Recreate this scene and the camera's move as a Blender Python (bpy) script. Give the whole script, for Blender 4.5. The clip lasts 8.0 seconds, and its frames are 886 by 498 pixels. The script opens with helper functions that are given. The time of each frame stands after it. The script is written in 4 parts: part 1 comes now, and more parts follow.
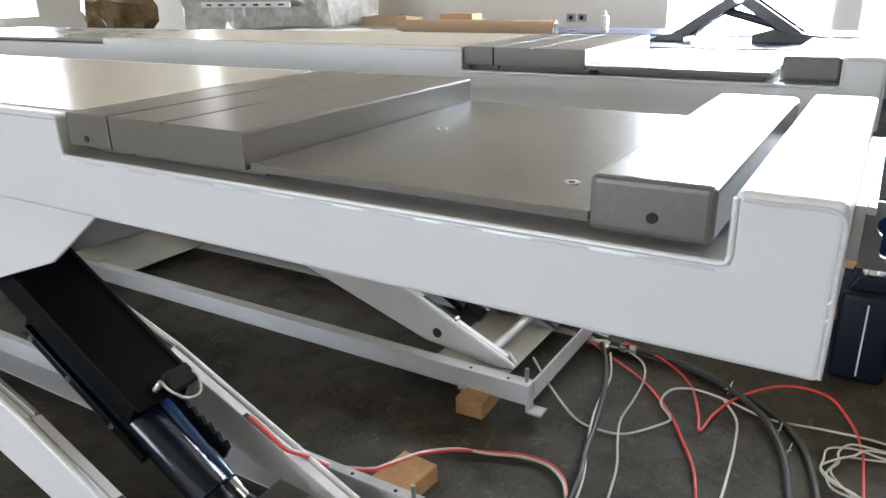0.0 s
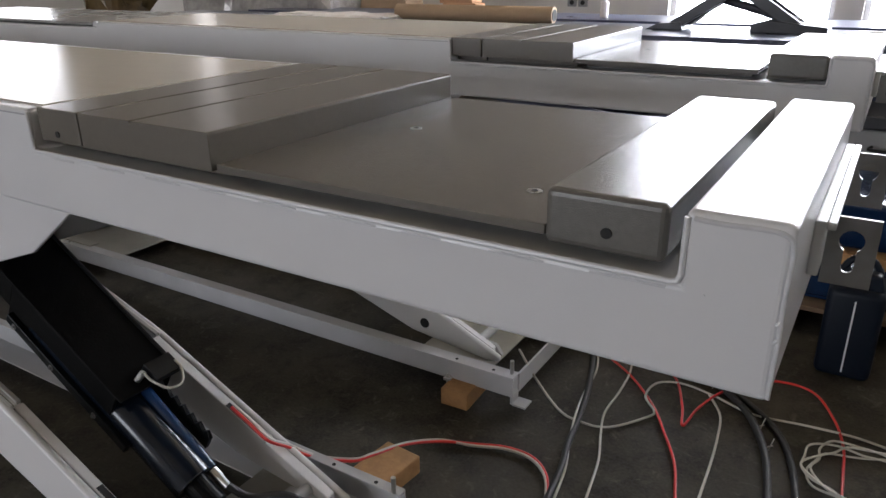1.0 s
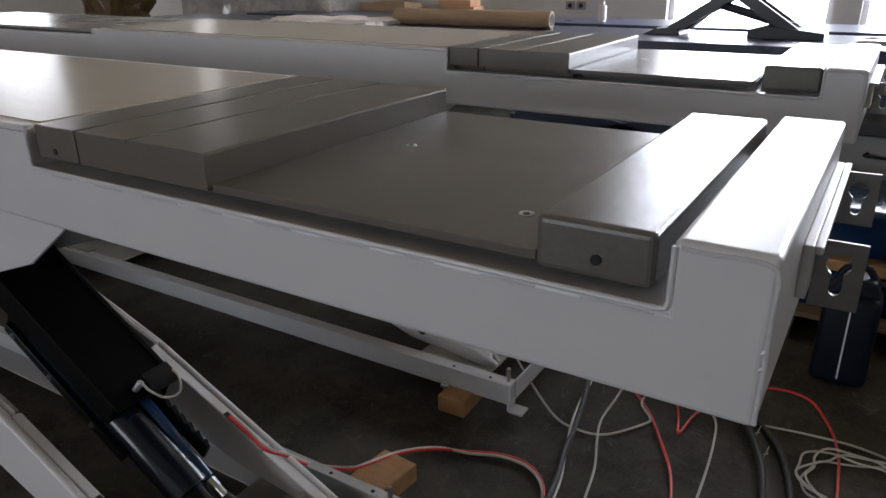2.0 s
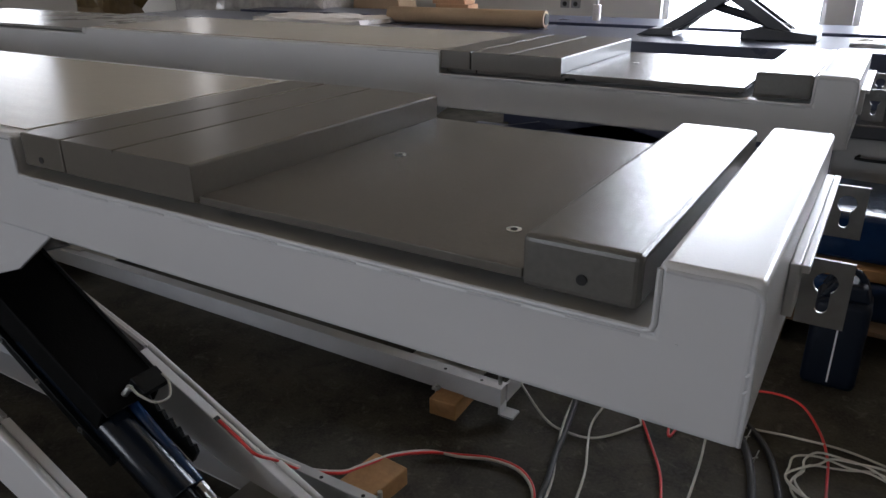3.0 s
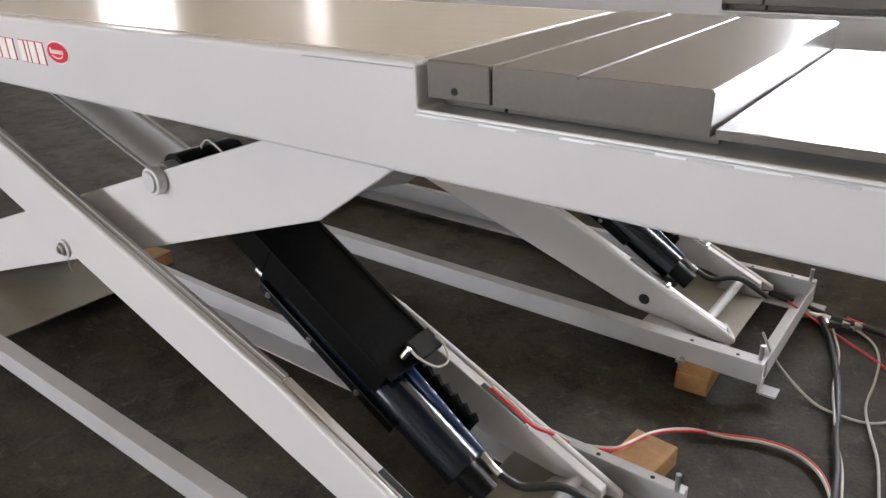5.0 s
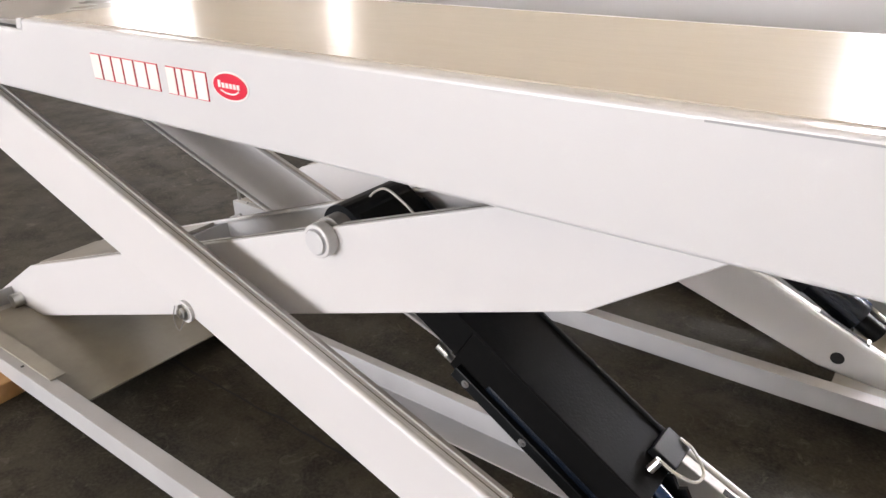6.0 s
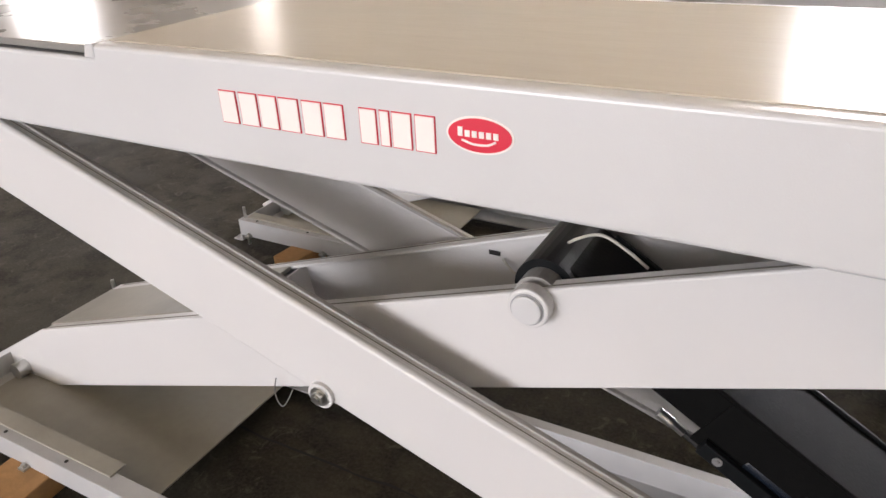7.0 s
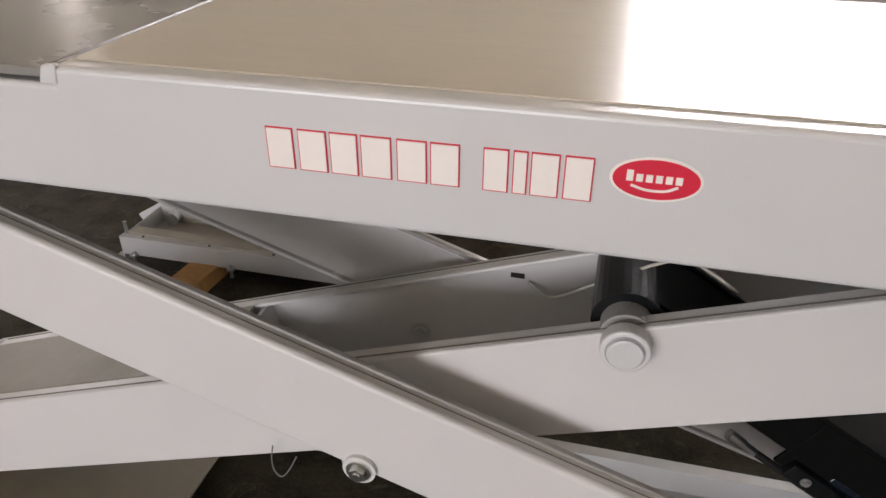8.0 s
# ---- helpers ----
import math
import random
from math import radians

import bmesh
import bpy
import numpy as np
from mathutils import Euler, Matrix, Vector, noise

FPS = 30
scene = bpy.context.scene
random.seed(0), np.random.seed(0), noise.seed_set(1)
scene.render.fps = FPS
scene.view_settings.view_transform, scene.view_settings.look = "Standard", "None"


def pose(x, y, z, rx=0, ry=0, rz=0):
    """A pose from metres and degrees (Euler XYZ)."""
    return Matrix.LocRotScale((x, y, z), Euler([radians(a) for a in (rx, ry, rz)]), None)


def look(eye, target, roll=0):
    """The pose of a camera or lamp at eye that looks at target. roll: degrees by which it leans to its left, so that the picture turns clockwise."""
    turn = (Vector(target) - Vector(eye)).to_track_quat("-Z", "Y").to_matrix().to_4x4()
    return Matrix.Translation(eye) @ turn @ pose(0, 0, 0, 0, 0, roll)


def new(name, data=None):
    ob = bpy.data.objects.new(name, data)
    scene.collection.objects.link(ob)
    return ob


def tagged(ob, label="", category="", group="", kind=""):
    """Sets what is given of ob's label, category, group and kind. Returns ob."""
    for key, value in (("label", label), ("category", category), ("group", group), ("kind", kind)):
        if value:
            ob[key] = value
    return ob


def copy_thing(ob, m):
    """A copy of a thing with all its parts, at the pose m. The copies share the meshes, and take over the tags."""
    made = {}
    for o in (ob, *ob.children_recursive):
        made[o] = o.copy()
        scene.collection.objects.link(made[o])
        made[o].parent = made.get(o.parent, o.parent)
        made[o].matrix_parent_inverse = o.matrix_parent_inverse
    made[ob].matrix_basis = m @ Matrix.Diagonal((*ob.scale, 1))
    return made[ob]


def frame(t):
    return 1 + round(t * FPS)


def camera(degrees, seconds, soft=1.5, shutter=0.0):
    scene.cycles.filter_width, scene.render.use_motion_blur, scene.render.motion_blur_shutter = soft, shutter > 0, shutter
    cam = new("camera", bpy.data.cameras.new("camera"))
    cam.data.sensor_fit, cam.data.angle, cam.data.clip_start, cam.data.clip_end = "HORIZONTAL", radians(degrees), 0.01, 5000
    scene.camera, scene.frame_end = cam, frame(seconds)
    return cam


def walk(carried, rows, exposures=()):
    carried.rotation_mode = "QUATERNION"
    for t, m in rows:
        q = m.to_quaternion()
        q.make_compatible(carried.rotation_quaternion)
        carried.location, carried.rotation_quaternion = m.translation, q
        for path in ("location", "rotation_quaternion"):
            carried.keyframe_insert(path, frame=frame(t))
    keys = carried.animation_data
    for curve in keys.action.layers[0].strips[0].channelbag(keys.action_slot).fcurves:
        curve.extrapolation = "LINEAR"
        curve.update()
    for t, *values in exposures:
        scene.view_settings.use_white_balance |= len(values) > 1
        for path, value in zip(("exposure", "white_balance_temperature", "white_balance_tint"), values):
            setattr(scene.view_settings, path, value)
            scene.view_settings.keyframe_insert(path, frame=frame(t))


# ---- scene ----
cam = camera(63.2, 8.0)
PATH = [
    (0, (0.012, -0.699, 1.441), (-0.976, 0.898, 0.753), -1.3),
    (0.5, (0.03, -0.662, 1.452), (-0.957, 0.919, 0.727), -0.8),
    (1, (0.047, -0.661, 1.468), (-0.935, 0.919, 0.735), -0.6),
    (1.5, (0.052, -0.662, 1.482), (-0.934, 0.918, 0.753), -0.7),
    (3, (0.055, -0.641, 1.518), (-0.91, 0.945, 0.775), -0.2),
    (3.5, (0.045, -0.641, 1.519), (-0.956, 0.925, 0.780), 0.3),
    (4, (-0.034, -0.662, 1.483), (-1.159, 0.807, 0.726), -1.6),
    (4.5, (-0.238, -0.737, 1.444), (-1.417, 0.696, 0.698), -1.8),
    (4.8, (-0.412, -0.808, 1.428), (-1.515, 0.652, 0.620), -2.2),
    (5, (-0.503, -0.819, 1.436), (-1.624, 0.614, 0.607), -1.7),
    (6.3, (-1.407, -0.802, 1.481), (-2.474, 0.646, 0.607), -0.6),
    (6.5, (-1.545, -0.833, 1.496), (-2.51, 0.668, 0.592), -1.7),
    (7, (-1.861, -0.827, 1.496), (-2.737, 0.71, 0.564), -2.6),
    (7.5, (-2.075, -0.768, 1.511), (-2.784, 0.818, 0.519), -1.6),
    (8, (-2.321, -0.757, 1.518), (-2.736, 0.913, 0.498), 0.2),
]
EXPOSURES = [(0.0, 0.78, 5760, 6), (0.5, 0.34, 5930, 9), (1.0, -0.25, 5970, 13), (1.5, -0.58, 5950, 13), (3.0, -0.86, 5800, 12), (4.5, -0.75, 5950, 13), (4.8, 0.02, 6080, 14), (5.2, 0.86, 6230, 14), (6.3, 1.07, 6380, 16), (7.0, 0.80, 6410, 16), (8.0, 0.30, 6500, 15)]
walk(cam, [(t, look(eye, target, roll)) for t, eye, target, roll in PATH], EXPOSURES)

# ---- world, sun and exposure ----
world = bpy.data.worlds.new("sky")
scene.world = world
world.use_nodes = True
wn = world.node_tree.nodes
sky = wn.new("ShaderNodeTexSky")
sky.sky_type = 'NISHITA'
sky.sun_disc = False
sky.sun_elevation, sky.sun_rotation = radians(40), radians(20)
world.node_tree.links.new(sky.outputs[0], wn["Background"].inputs[0])
wn["Background"].inputs[1].default_value = 0.12
sun = new("sun", bpy.data.lights.new("sun", 'SUN'))
sun.data.energy, sun.data.angle, sun.data.color = 3.0, radians(0.5), (1.0, 0.95, 0.87)
sun.matrix_world = look((4, 12, 14), (0, 6, 0))


def opening_light(name, m, w, h, watts, colour=(1, 1, 1)):
    """Daylight that enters by an opening."""
    lamp = new(name, bpy.data.lights.new(name, 'AREA'))
    lamp.data.shape, lamp.data.size, lamp.data.size_y = 'RECTANGLE', w, h
    lamp.data.energy, lamp.data.color = watts, colour
    lamp.matrix_world = m
    return lamp


# The first lamp is added behind the viewpoint to light the lifts' near faces.
opening_light("south_window_daylight", look((-5.0, -7.9, 1.7), (-5.0, 0, 1.5)), 6.0, 2.3, 375, (1.0, 0.98, 0.96))
opening_light("window_daylight", look((0.6, 7.40, 2.3), (0.6, 0, 1.2)), 5.0, 2.4, 20, (0.93, 0.96, 1.0))
opening_light("side_daylight", look((-11.9, 5.9, 1.9), (-3, 1.5, 1.2)), 1.0, 1.6, 52, (1.0, 0.98, 0.95))


# ---- materials ----
def material(name, colour, rough=0.5, metal=0.0, grain=60.0, amount=0.08, bump=0.0, bump_scale=200.0, stain=0.0, stain_scale=3.0, coat=0.0, shine=0.5, even=False, stretch=None):
    """Paint, metal, wood or stone: two scales of tint variation, worn gloss and a fine relief."""
    mat = bpy.data.materials.new(name)
    mat.use_nodes = True
    nt = mat.node_tree
    bsdf = nt.nodes["Principled BSDF"]
    tex = nt.nodes.new("ShaderNodeTexCoord")
    fine = nt.nodes.new("ShaderNodeTexNoise")
    fine.inputs["Scale"].default_value, fine.inputs["Detail"].default_value = grain, 6
    big = nt.nodes.new("ShaderNodeTexNoise")
    big.inputs["Scale"].default_value, big.inputs["Detail"].default_value = stain_scale, 5
    for n in (fine, big):
        nt.links.new(tex.outputs["Object"], n.inputs["Vector"])
    low = [c * (1 - amount) for c in colour]
    high = [min(1, c * (1 + amount)) for c in colour]
    ramp = nt.nodes.new("ShaderNodeMix")
    ramp.data_type = 'RGBA'
    ramp.inputs[6].default_value, ramp.inputs[7].default_value = (*low, 1), (*high, 1)
    nt.links.new(fine.outputs[0], ramp.inputs[0])
    dirt = nt.nodes.new("ShaderNodeMapRange")
    dirt.inputs[1].default_value, dirt.inputs[2].default_value = 0.42, 0.72
    dirt.inputs[3].default_value, dirt.inputs[4].default_value = 0.0, stain
    nt.links.new(big.outputs[0], dirt.inputs[0])
    mix = nt.nodes.new("ShaderNodeMix")
    mix.data_type = 'RGBA'
    mix.inputs[7].default_value = (*[c * 0.55 for c in colour], 1)
    nt.links.new(dirt.outputs[0], mix.inputs[0])
    nt.links.new(ramp.outputs[2], mix.inputs[6])
    nt.links.new(mix.outputs[2], bsdf.inputs["Base Color"])
    gloss = nt.nodes.new("ShaderNodeMapRange")
    gloss.inputs[3].default_value, gloss.inputs[4].default_value = max(0.02, rough - 0.03), min(1, rough + 0.04)
    nt.links.new(big.outputs[0], gloss.inputs[0])
    bsdf.inputs["Roughness"].default_value = rough
    if not even:
        nt.links.new(gloss.outputs[0], bsdf.inputs["Roughness"])
    bsdf.inputs["Metallic"].default_value = metal
    bsdf.inputs["Specular IOR Level"].default_value = shine
    bsdf.inputs["Coat Weight"].default_value = coat
    bsdf.inputs["Coat Roughness"].default_value = 0.08
    if bump:
        relief = nt.nodes.new("ShaderNodeTexNoise")
        relief.inputs["Scale"].default_value, relief.inputs["Detail"].default_value = bump_scale, 3
        if stretch:
            mapping = nt.nodes.new("ShaderNodeMapping")
            mapping.inputs["Scale"].default_value = stretch
            nt.links.new(tex.outputs["Object"], mapping.inputs["Vector"])
            nt.links.new(mapping.outputs[0], relief.inputs["Vector"])
        else:
            nt.links.new(tex.outputs["Object"], relief.inputs["Vector"])
        b = nt.nodes.new("ShaderNodeBump")
        b.inputs["Strength"].default_value, b.inputs["Distance"].default_value = bump, 0.002
        nt.links.new(relief.outputs[0], b.inputs["Height"])
        nt.links.new(b.outputs[0], bsdf.inputs["Normal"])
    return mat


def floor_material():
    """Old concrete: brown-grey blotches, pale scuffs, dark oil spots and fine grit."""
    mat = bpy.data.materials.new("worn_concrete")
    mat.use_nodes = True
    nt = mat.node_tree
    bsdf = nt.nodes["Principled BSDF"]
    tex = nt.nodes.new("ShaderNodeTexCoord")

    def noise_at(scale, detail, rough=0.6, distortion=0.0):
        n = nt.nodes.new("ShaderNodeTexNoise")
        n.inputs["Scale"].default_value, n.inputs["Detail"].default_value = scale, detail
        n.inputs["Roughness"].default_value, n.inputs["Distortion"].default_value = rough, distortion
        nt.links.new(tex.outputs["Object"], n.inputs["Vector"])
        return n.outputs[0]

    def span(value, a, c, lo, hi):
        n = nt.nodes.new("ShaderNodeMapRange")
        n.interpolation_type = 'SMOOTHSTEP'
        for k, v in zip((1, 2, 3, 4), (a, c, lo, hi)):
            n.inputs[k].default_value = v
        nt.links.new(value, n.inputs[0])
        return n.outputs[0]

    def blend(fac, a, c):
        n = nt.nodes.new("ShaderNodeMix")
        n.data_type = 'RGBA'
        nt.links.new(fac, n.inputs[0])
        for k, v in ((6, a), (7, c)):
            if isinstance(v, tuple):
                n.inputs[k].default_value = (*v, 1)
            else:
                nt.links.new(v, n.inputs[k])
        return n.outputs[2]
    colour = blend(span(noise_at(1.1, 6, 0.65, 0.2), 0.35, 0.68, 0, 1), (0.029, 0.025, 0.016), (0.058, 0.050, 0.034))
    colour = blend(span(noise_at(6, 6, 0.75, 0.3), 0.43, 0.66, 0, 0.85), colour, (0.012, 0.010, 0.007))
    colour = blend(span(noise_at(13, 6, 0.75, 1.2), 0.54, 0.70, 0, 0.75), colour, (0.108, 0.098, 0.076))
    colour = blend(span(noise_at(90, 3), 0.3, 0.75, 0, 0.30), colour, (0.10, 0.090, 0.075))
    nt.links.new(colour, bsdf.inputs["Base Color"])
    bsdf.inputs["Specular IOR Level"].default_value = 0.25
    nt.links.new(span(noise_at(3, 4), 0.3, 0.7, 0.66, 0.82), bsdf.inputs["Roughness"])
    bump = nt.nodes.new("ShaderNodeBump")
    bump.inputs["Strength"].default_value, bump.inputs["Distance"].default_value = 0.4, 0.003
    nt.links.new(noise_at(60, 6, 0.7), bump.inputs["Height"])
    nt.links.new(bump.outputs[0], bsdf.inputs["Normal"])
    return mat


M_paint = material("light_grey_paint", (0.60, 0.60, 0.605), 0.29, grain=4, amount=0.03, bump=0.13, bump_scale=340, even=True)
# Deck: light grey paint with the warm reflected tone put into its colour.
M_deck = material("light_grey_deck_paint", (0.49, 0.443, 0.370), 0.25, grain=3, amount=0.03, bump=0.5, bump_scale=7, even=True, stretch=(1.1, 2.8, 1.0))
M_arm = material("light_grey_arm_paint", (0.64, 0.63, 0.625), 0.36, grain=4, amount=0.03, bump=0.1, bump_scale=110, even=True)
M_hammer = material("hammered_grey_paint", (0.122, 0.116, 0.104), 0.20, grain=140, amount=0.12, even=True, bump=0.24, bump_scale=650, stain=0.06)
M_spacer = material("grey_spacer_paint", (0.126, 0.113, 0.093), 0.29, grain=140, amount=0.10, even=True, bump=0.10, bump_scale=380, stain=0.08, shine=0.4)
M_plate = material("grey_plate_paint", (0.120, 0.109, 0.092), 0.26, grain=120, amount=0.08, even=True, bump=0.2, bump_scale=320, stain=0.10, stain_scale=3)
M_pan = material("dusty_grey_pan_paint", (0.34, 0.32, 0.27), 0.5, grain=40, amount=0.08, bump=0.15, bump_scale=90, stain=0.45, stain_scale=4)
M_base = material("grey_base_paint", (0.46, 0.46, 0.46), 0.45, grain=40, amount=0.05, bump=0.12, bump_scale=110, stain=0.25, stain_scale=5)
M_black = material("black_semi_gloss_paint", (0.006, 0.007, 0.008), 0.34, grain=80, amount=0.2, bump=0.1, bump_scale=200, stain=0.2, shine=0.2)
M_blue = material("dark_blue_tube", (0.02, 0.05, 0.13), 0.2, grain=80, amount=0.1)
M_rubber = material("black_rubber", (0.02, 0.02, 0.02), 0.55, grain=200, amount=0.2, bump=0.3, bump_scale=500)
M_red = material("red_plastic_cable", (0.62, 0.03, 0.025), 0.35, grain=90, amount=0.1)
M_white = material("off_white_plastic_cable", (0.50, 0.48, 0.42), 0.4, grain=90, amount=0.08, stain=0.2, stain_scale=20)
M_steel = material("zinc_steel", (0.62, 0.62, 0.60), 0.28, metal=1.0, grain=150, amount=0.1, bump=0.2, bump_scale=400)
M_wood = material("raw_pine_block", (0.42, 0.23, 0.09), 0.7, grain=35, amount=0.3, bump=0.4, bump_scale=90, stain=0.4, stain_scale=14)
M_concrete = floor_material()
M_darkwood = material("grey_brown_pallet_wood", (0.16, 0.10, 0.055), 0.75, grain=30, amount=0.3, bump=0.4, bump_scale=80, stain=0.5, stain_scale=9)
M_wall = material("white_plaster_wall", (0.74, 0.72, 0.685), 0.8, grain=12, amount=0.03, bump=0.2, bump_scale=40, stain=0.1, stain_scale=1)
M_ceiling = material("cream_ceiling_sheet", (0.50, 0.41, 0.285), 0.7, grain=10, amount=0.03, stain=0.1)
M_frame = material("pale_window_frame_paint", (0.7, 0.7, 0.72), 0.4, grain=30, amount=0.03)
M_can = material("blue_plastic_can", (0.003, 0.006, 0.013), 0.5, grain=50, amount=0.1, bump=0.2, bump_scale=60, shine=0.25)
M_navy = material("dark_blue_deck_paint", (0.05, 0.06, 0.11), 0.28, grain=40, amount=0.1, stain=0.3)
M_tube = material("brown_cardboard", (0.42, 0.30, 0.19), 0.75, grain=60, amount=0.1, stain=0.15, stain_scale=8)
M_film = material("grey_stretch_film", (0.45, 0.43, 0.40), 0.22, grain=20, amount=0.3, bump=0.9, bump_scale=26, stain=0.6, stain_scale=9)
M_letter = material("white_vinyl", (0.85, 0.80, 0.76), 0.35, grain=60, amount=0.02)
M_label_red = material("red_vinyl", (0.65, 0.02, 0.05), 0.32, grain=60, amount=0.05)
M_jack = material("dark_grey_jack_paint", (0.045, 0.047, 0.055), 0.35, grain=60, amount=0.15, stain=0.2)
M_gold = material("brown_shiny_film", (0.16, 0.11, 0.05), 0.14, grain=12, amount=0.5, bump=1.0, bump_scale=22)


def daylight(name, strength, tint=(0.97, 0.98, 1.0)):
    mat = bpy.data.materials.new(name)
    mat.use_nodes = True
    glow = mat.node_tree.nodes["Principled BSDF"]
    glow.inputs["Base Color"].default_value = (0.8, 0.8, 0.8, 1)
    glow.inputs["Emission Color"].default_value = (*tint, 1)
    glow.inputs["Emission Strength"].default_value = strength
    return mat


M_backdrop = daylight("daylight_outside", 20.0)
# A weaker, warmer glow, set to soften the window reflections on the decks.
M_backdrop_dim = daylight("daylight_in_a_yard", 1.5, (1.0, 0.92, 0.84))
M_socket = material("grey_socket_plastic", (0.3, 0.3, 0.3), 0.5, grain=50, amount=0.05)


# ---- mesh helpers ----
def part(name, bm, mat, parent=None, label="", smooth=False):
    """One bmesh as one mesh object under a thing or a part."""
    me = bpy.data.meshes.new(name)
    bmesh.ops.recalc_face_normals(bm, faces=bm.faces)
    bm.to_mesh(me)
    bm.free()
    me.materials.append(mat)
    if smooth:
        for p in me.polygons:
            p.use_smooth = True
    ob = new(name, me)
    if parent:
        ob.parent = parent
    if label:
        tagged(ob, label)
    return ob


def empty(name, at=(0, 0, 0)):
    ob = new(name)
    ob.empty_display_size = 0.1
    ob.location = at
    return ob


def bevel(bm, r, segments=2, angle=30):
    edges = [e for e in bm.edges if e.is_manifold and e.calc_face_angle(0) > radians(angle)]
    if edges and r:
        bmesh.ops.bevel(bm, geom=edges, offset=r, segments=segments, profile=0.5, affect='EDGES', clamp_overlap=True)
    return bm


def box(lo, hi, r=0.0, bm=None, segments=2):
    own = bmesh.new()
    c = [(a + b) / 2 for a, b in zip(lo, hi)]
    s = [abs(b - a) for a, b in zip(lo, hi)]
    bmesh.ops.create_cube(own, size=1, matrix=Matrix.LocRotScale(c, None, s))
    bevel(own, r, segments)
    return merge(bm, own)


def merge(bm, own):
    if bm is None:
        return own
    me = bpy.data.meshes.new("tmp")
    own.to_mesh(me)
    own.free()
    bm.from_mesh(me)
    bpy.data.meshes.remove(me)
    return bm


def prism(outline, y0, y1, r=0.0, bm=None, segments=2):
    """An outline in x and z, drawn out from y0 to y1."""
    own = bmesh.new()
    a = [own.verts.new((x, y0, z)) for x, z in outline]
    b = [own.verts.new((x, y1, z)) for x, z in outline]
    n = len(outline)
    own.faces.new(a)
    own.faces.new(b[::-1])
    for i in range(n):
        own.faces.new((a[i], b[i], b[(i + 1) % n], a[(i + 1) % n]))
    bmesh.ops.recalc_face_normals(own, faces=own.faces)
    bevel(own, r, segments)
    return merge(bm, own)


def rod(p, q, r, n=16, bm=None, r2=None):
    own = bmesh.new()
    p, q = Vector(p), Vector(q)
    m = Matrix.Translation((p + q) / 2) @ (q - p).to_track_quat('Z', 'Y').to_matrix().to_4x4()
    bmesh.ops.create_cone(own, cap_ends=True, segments=n, radius1=r, radius2=r if r2 is None else r2, depth=(q - p).length, matrix=m)
    return merge(bm, own)


def smooth_line(points, steps=8):
    """A soft line through the points."""
    pts = [Vector(p) for p in points]
    pts = [2 * pts[0] - pts[1]] + pts + [2 * pts[-1] - pts[-2]]
    out = []
    for i in range(1, len(pts) - 2):
        a, b, c, d = pts[i - 1:i + 3]
        for k in range(steps):
            t = k / steps
            out.append(0.5 * (2 * b + (c - a) * t + (2 * a - 5 * b + 4 * c - d) * t * t + (3 * b - a - 3 * c + d) * t ** 3))
    out.append(pts[-2])
    return out


def tube(points, r, n=8, steps=8, bm=None):
    own = bmesh.new()
    line = smooth_line(points, steps)
    rings = []
    up = Vector((0.13, 0.31, 0.94))
    for i, p in enumerate(line):
        d = (line[min(i + 1, len(line) - 1)] - line[max(i - 1, 0)]).normalized()
        u = (up - d * up.dot(d)).normalized()
        v = d.cross(u)
        up = u
        rings.append([own.verts.new(p + r * (math.cos(2 * math.pi * k / n) * u + math.sin(2 * math.pi * k / n) * v)) for k in range(n)])
    for a, b in zip(rings, rings[1:]):
        for k in range(n):
            own.faces.new((a[k], a[(k + 1) % n], b[(k + 1) % n], b[k]))
    own.faces.new(rings[0][::-1])
    own.faces.new(rings[-1])
    return merge(bm, own)


# ---- the hall ----
X0, X1, Y0, Y1, TOP = -12.0, 7.0, -8.0, 7.5, 4.8


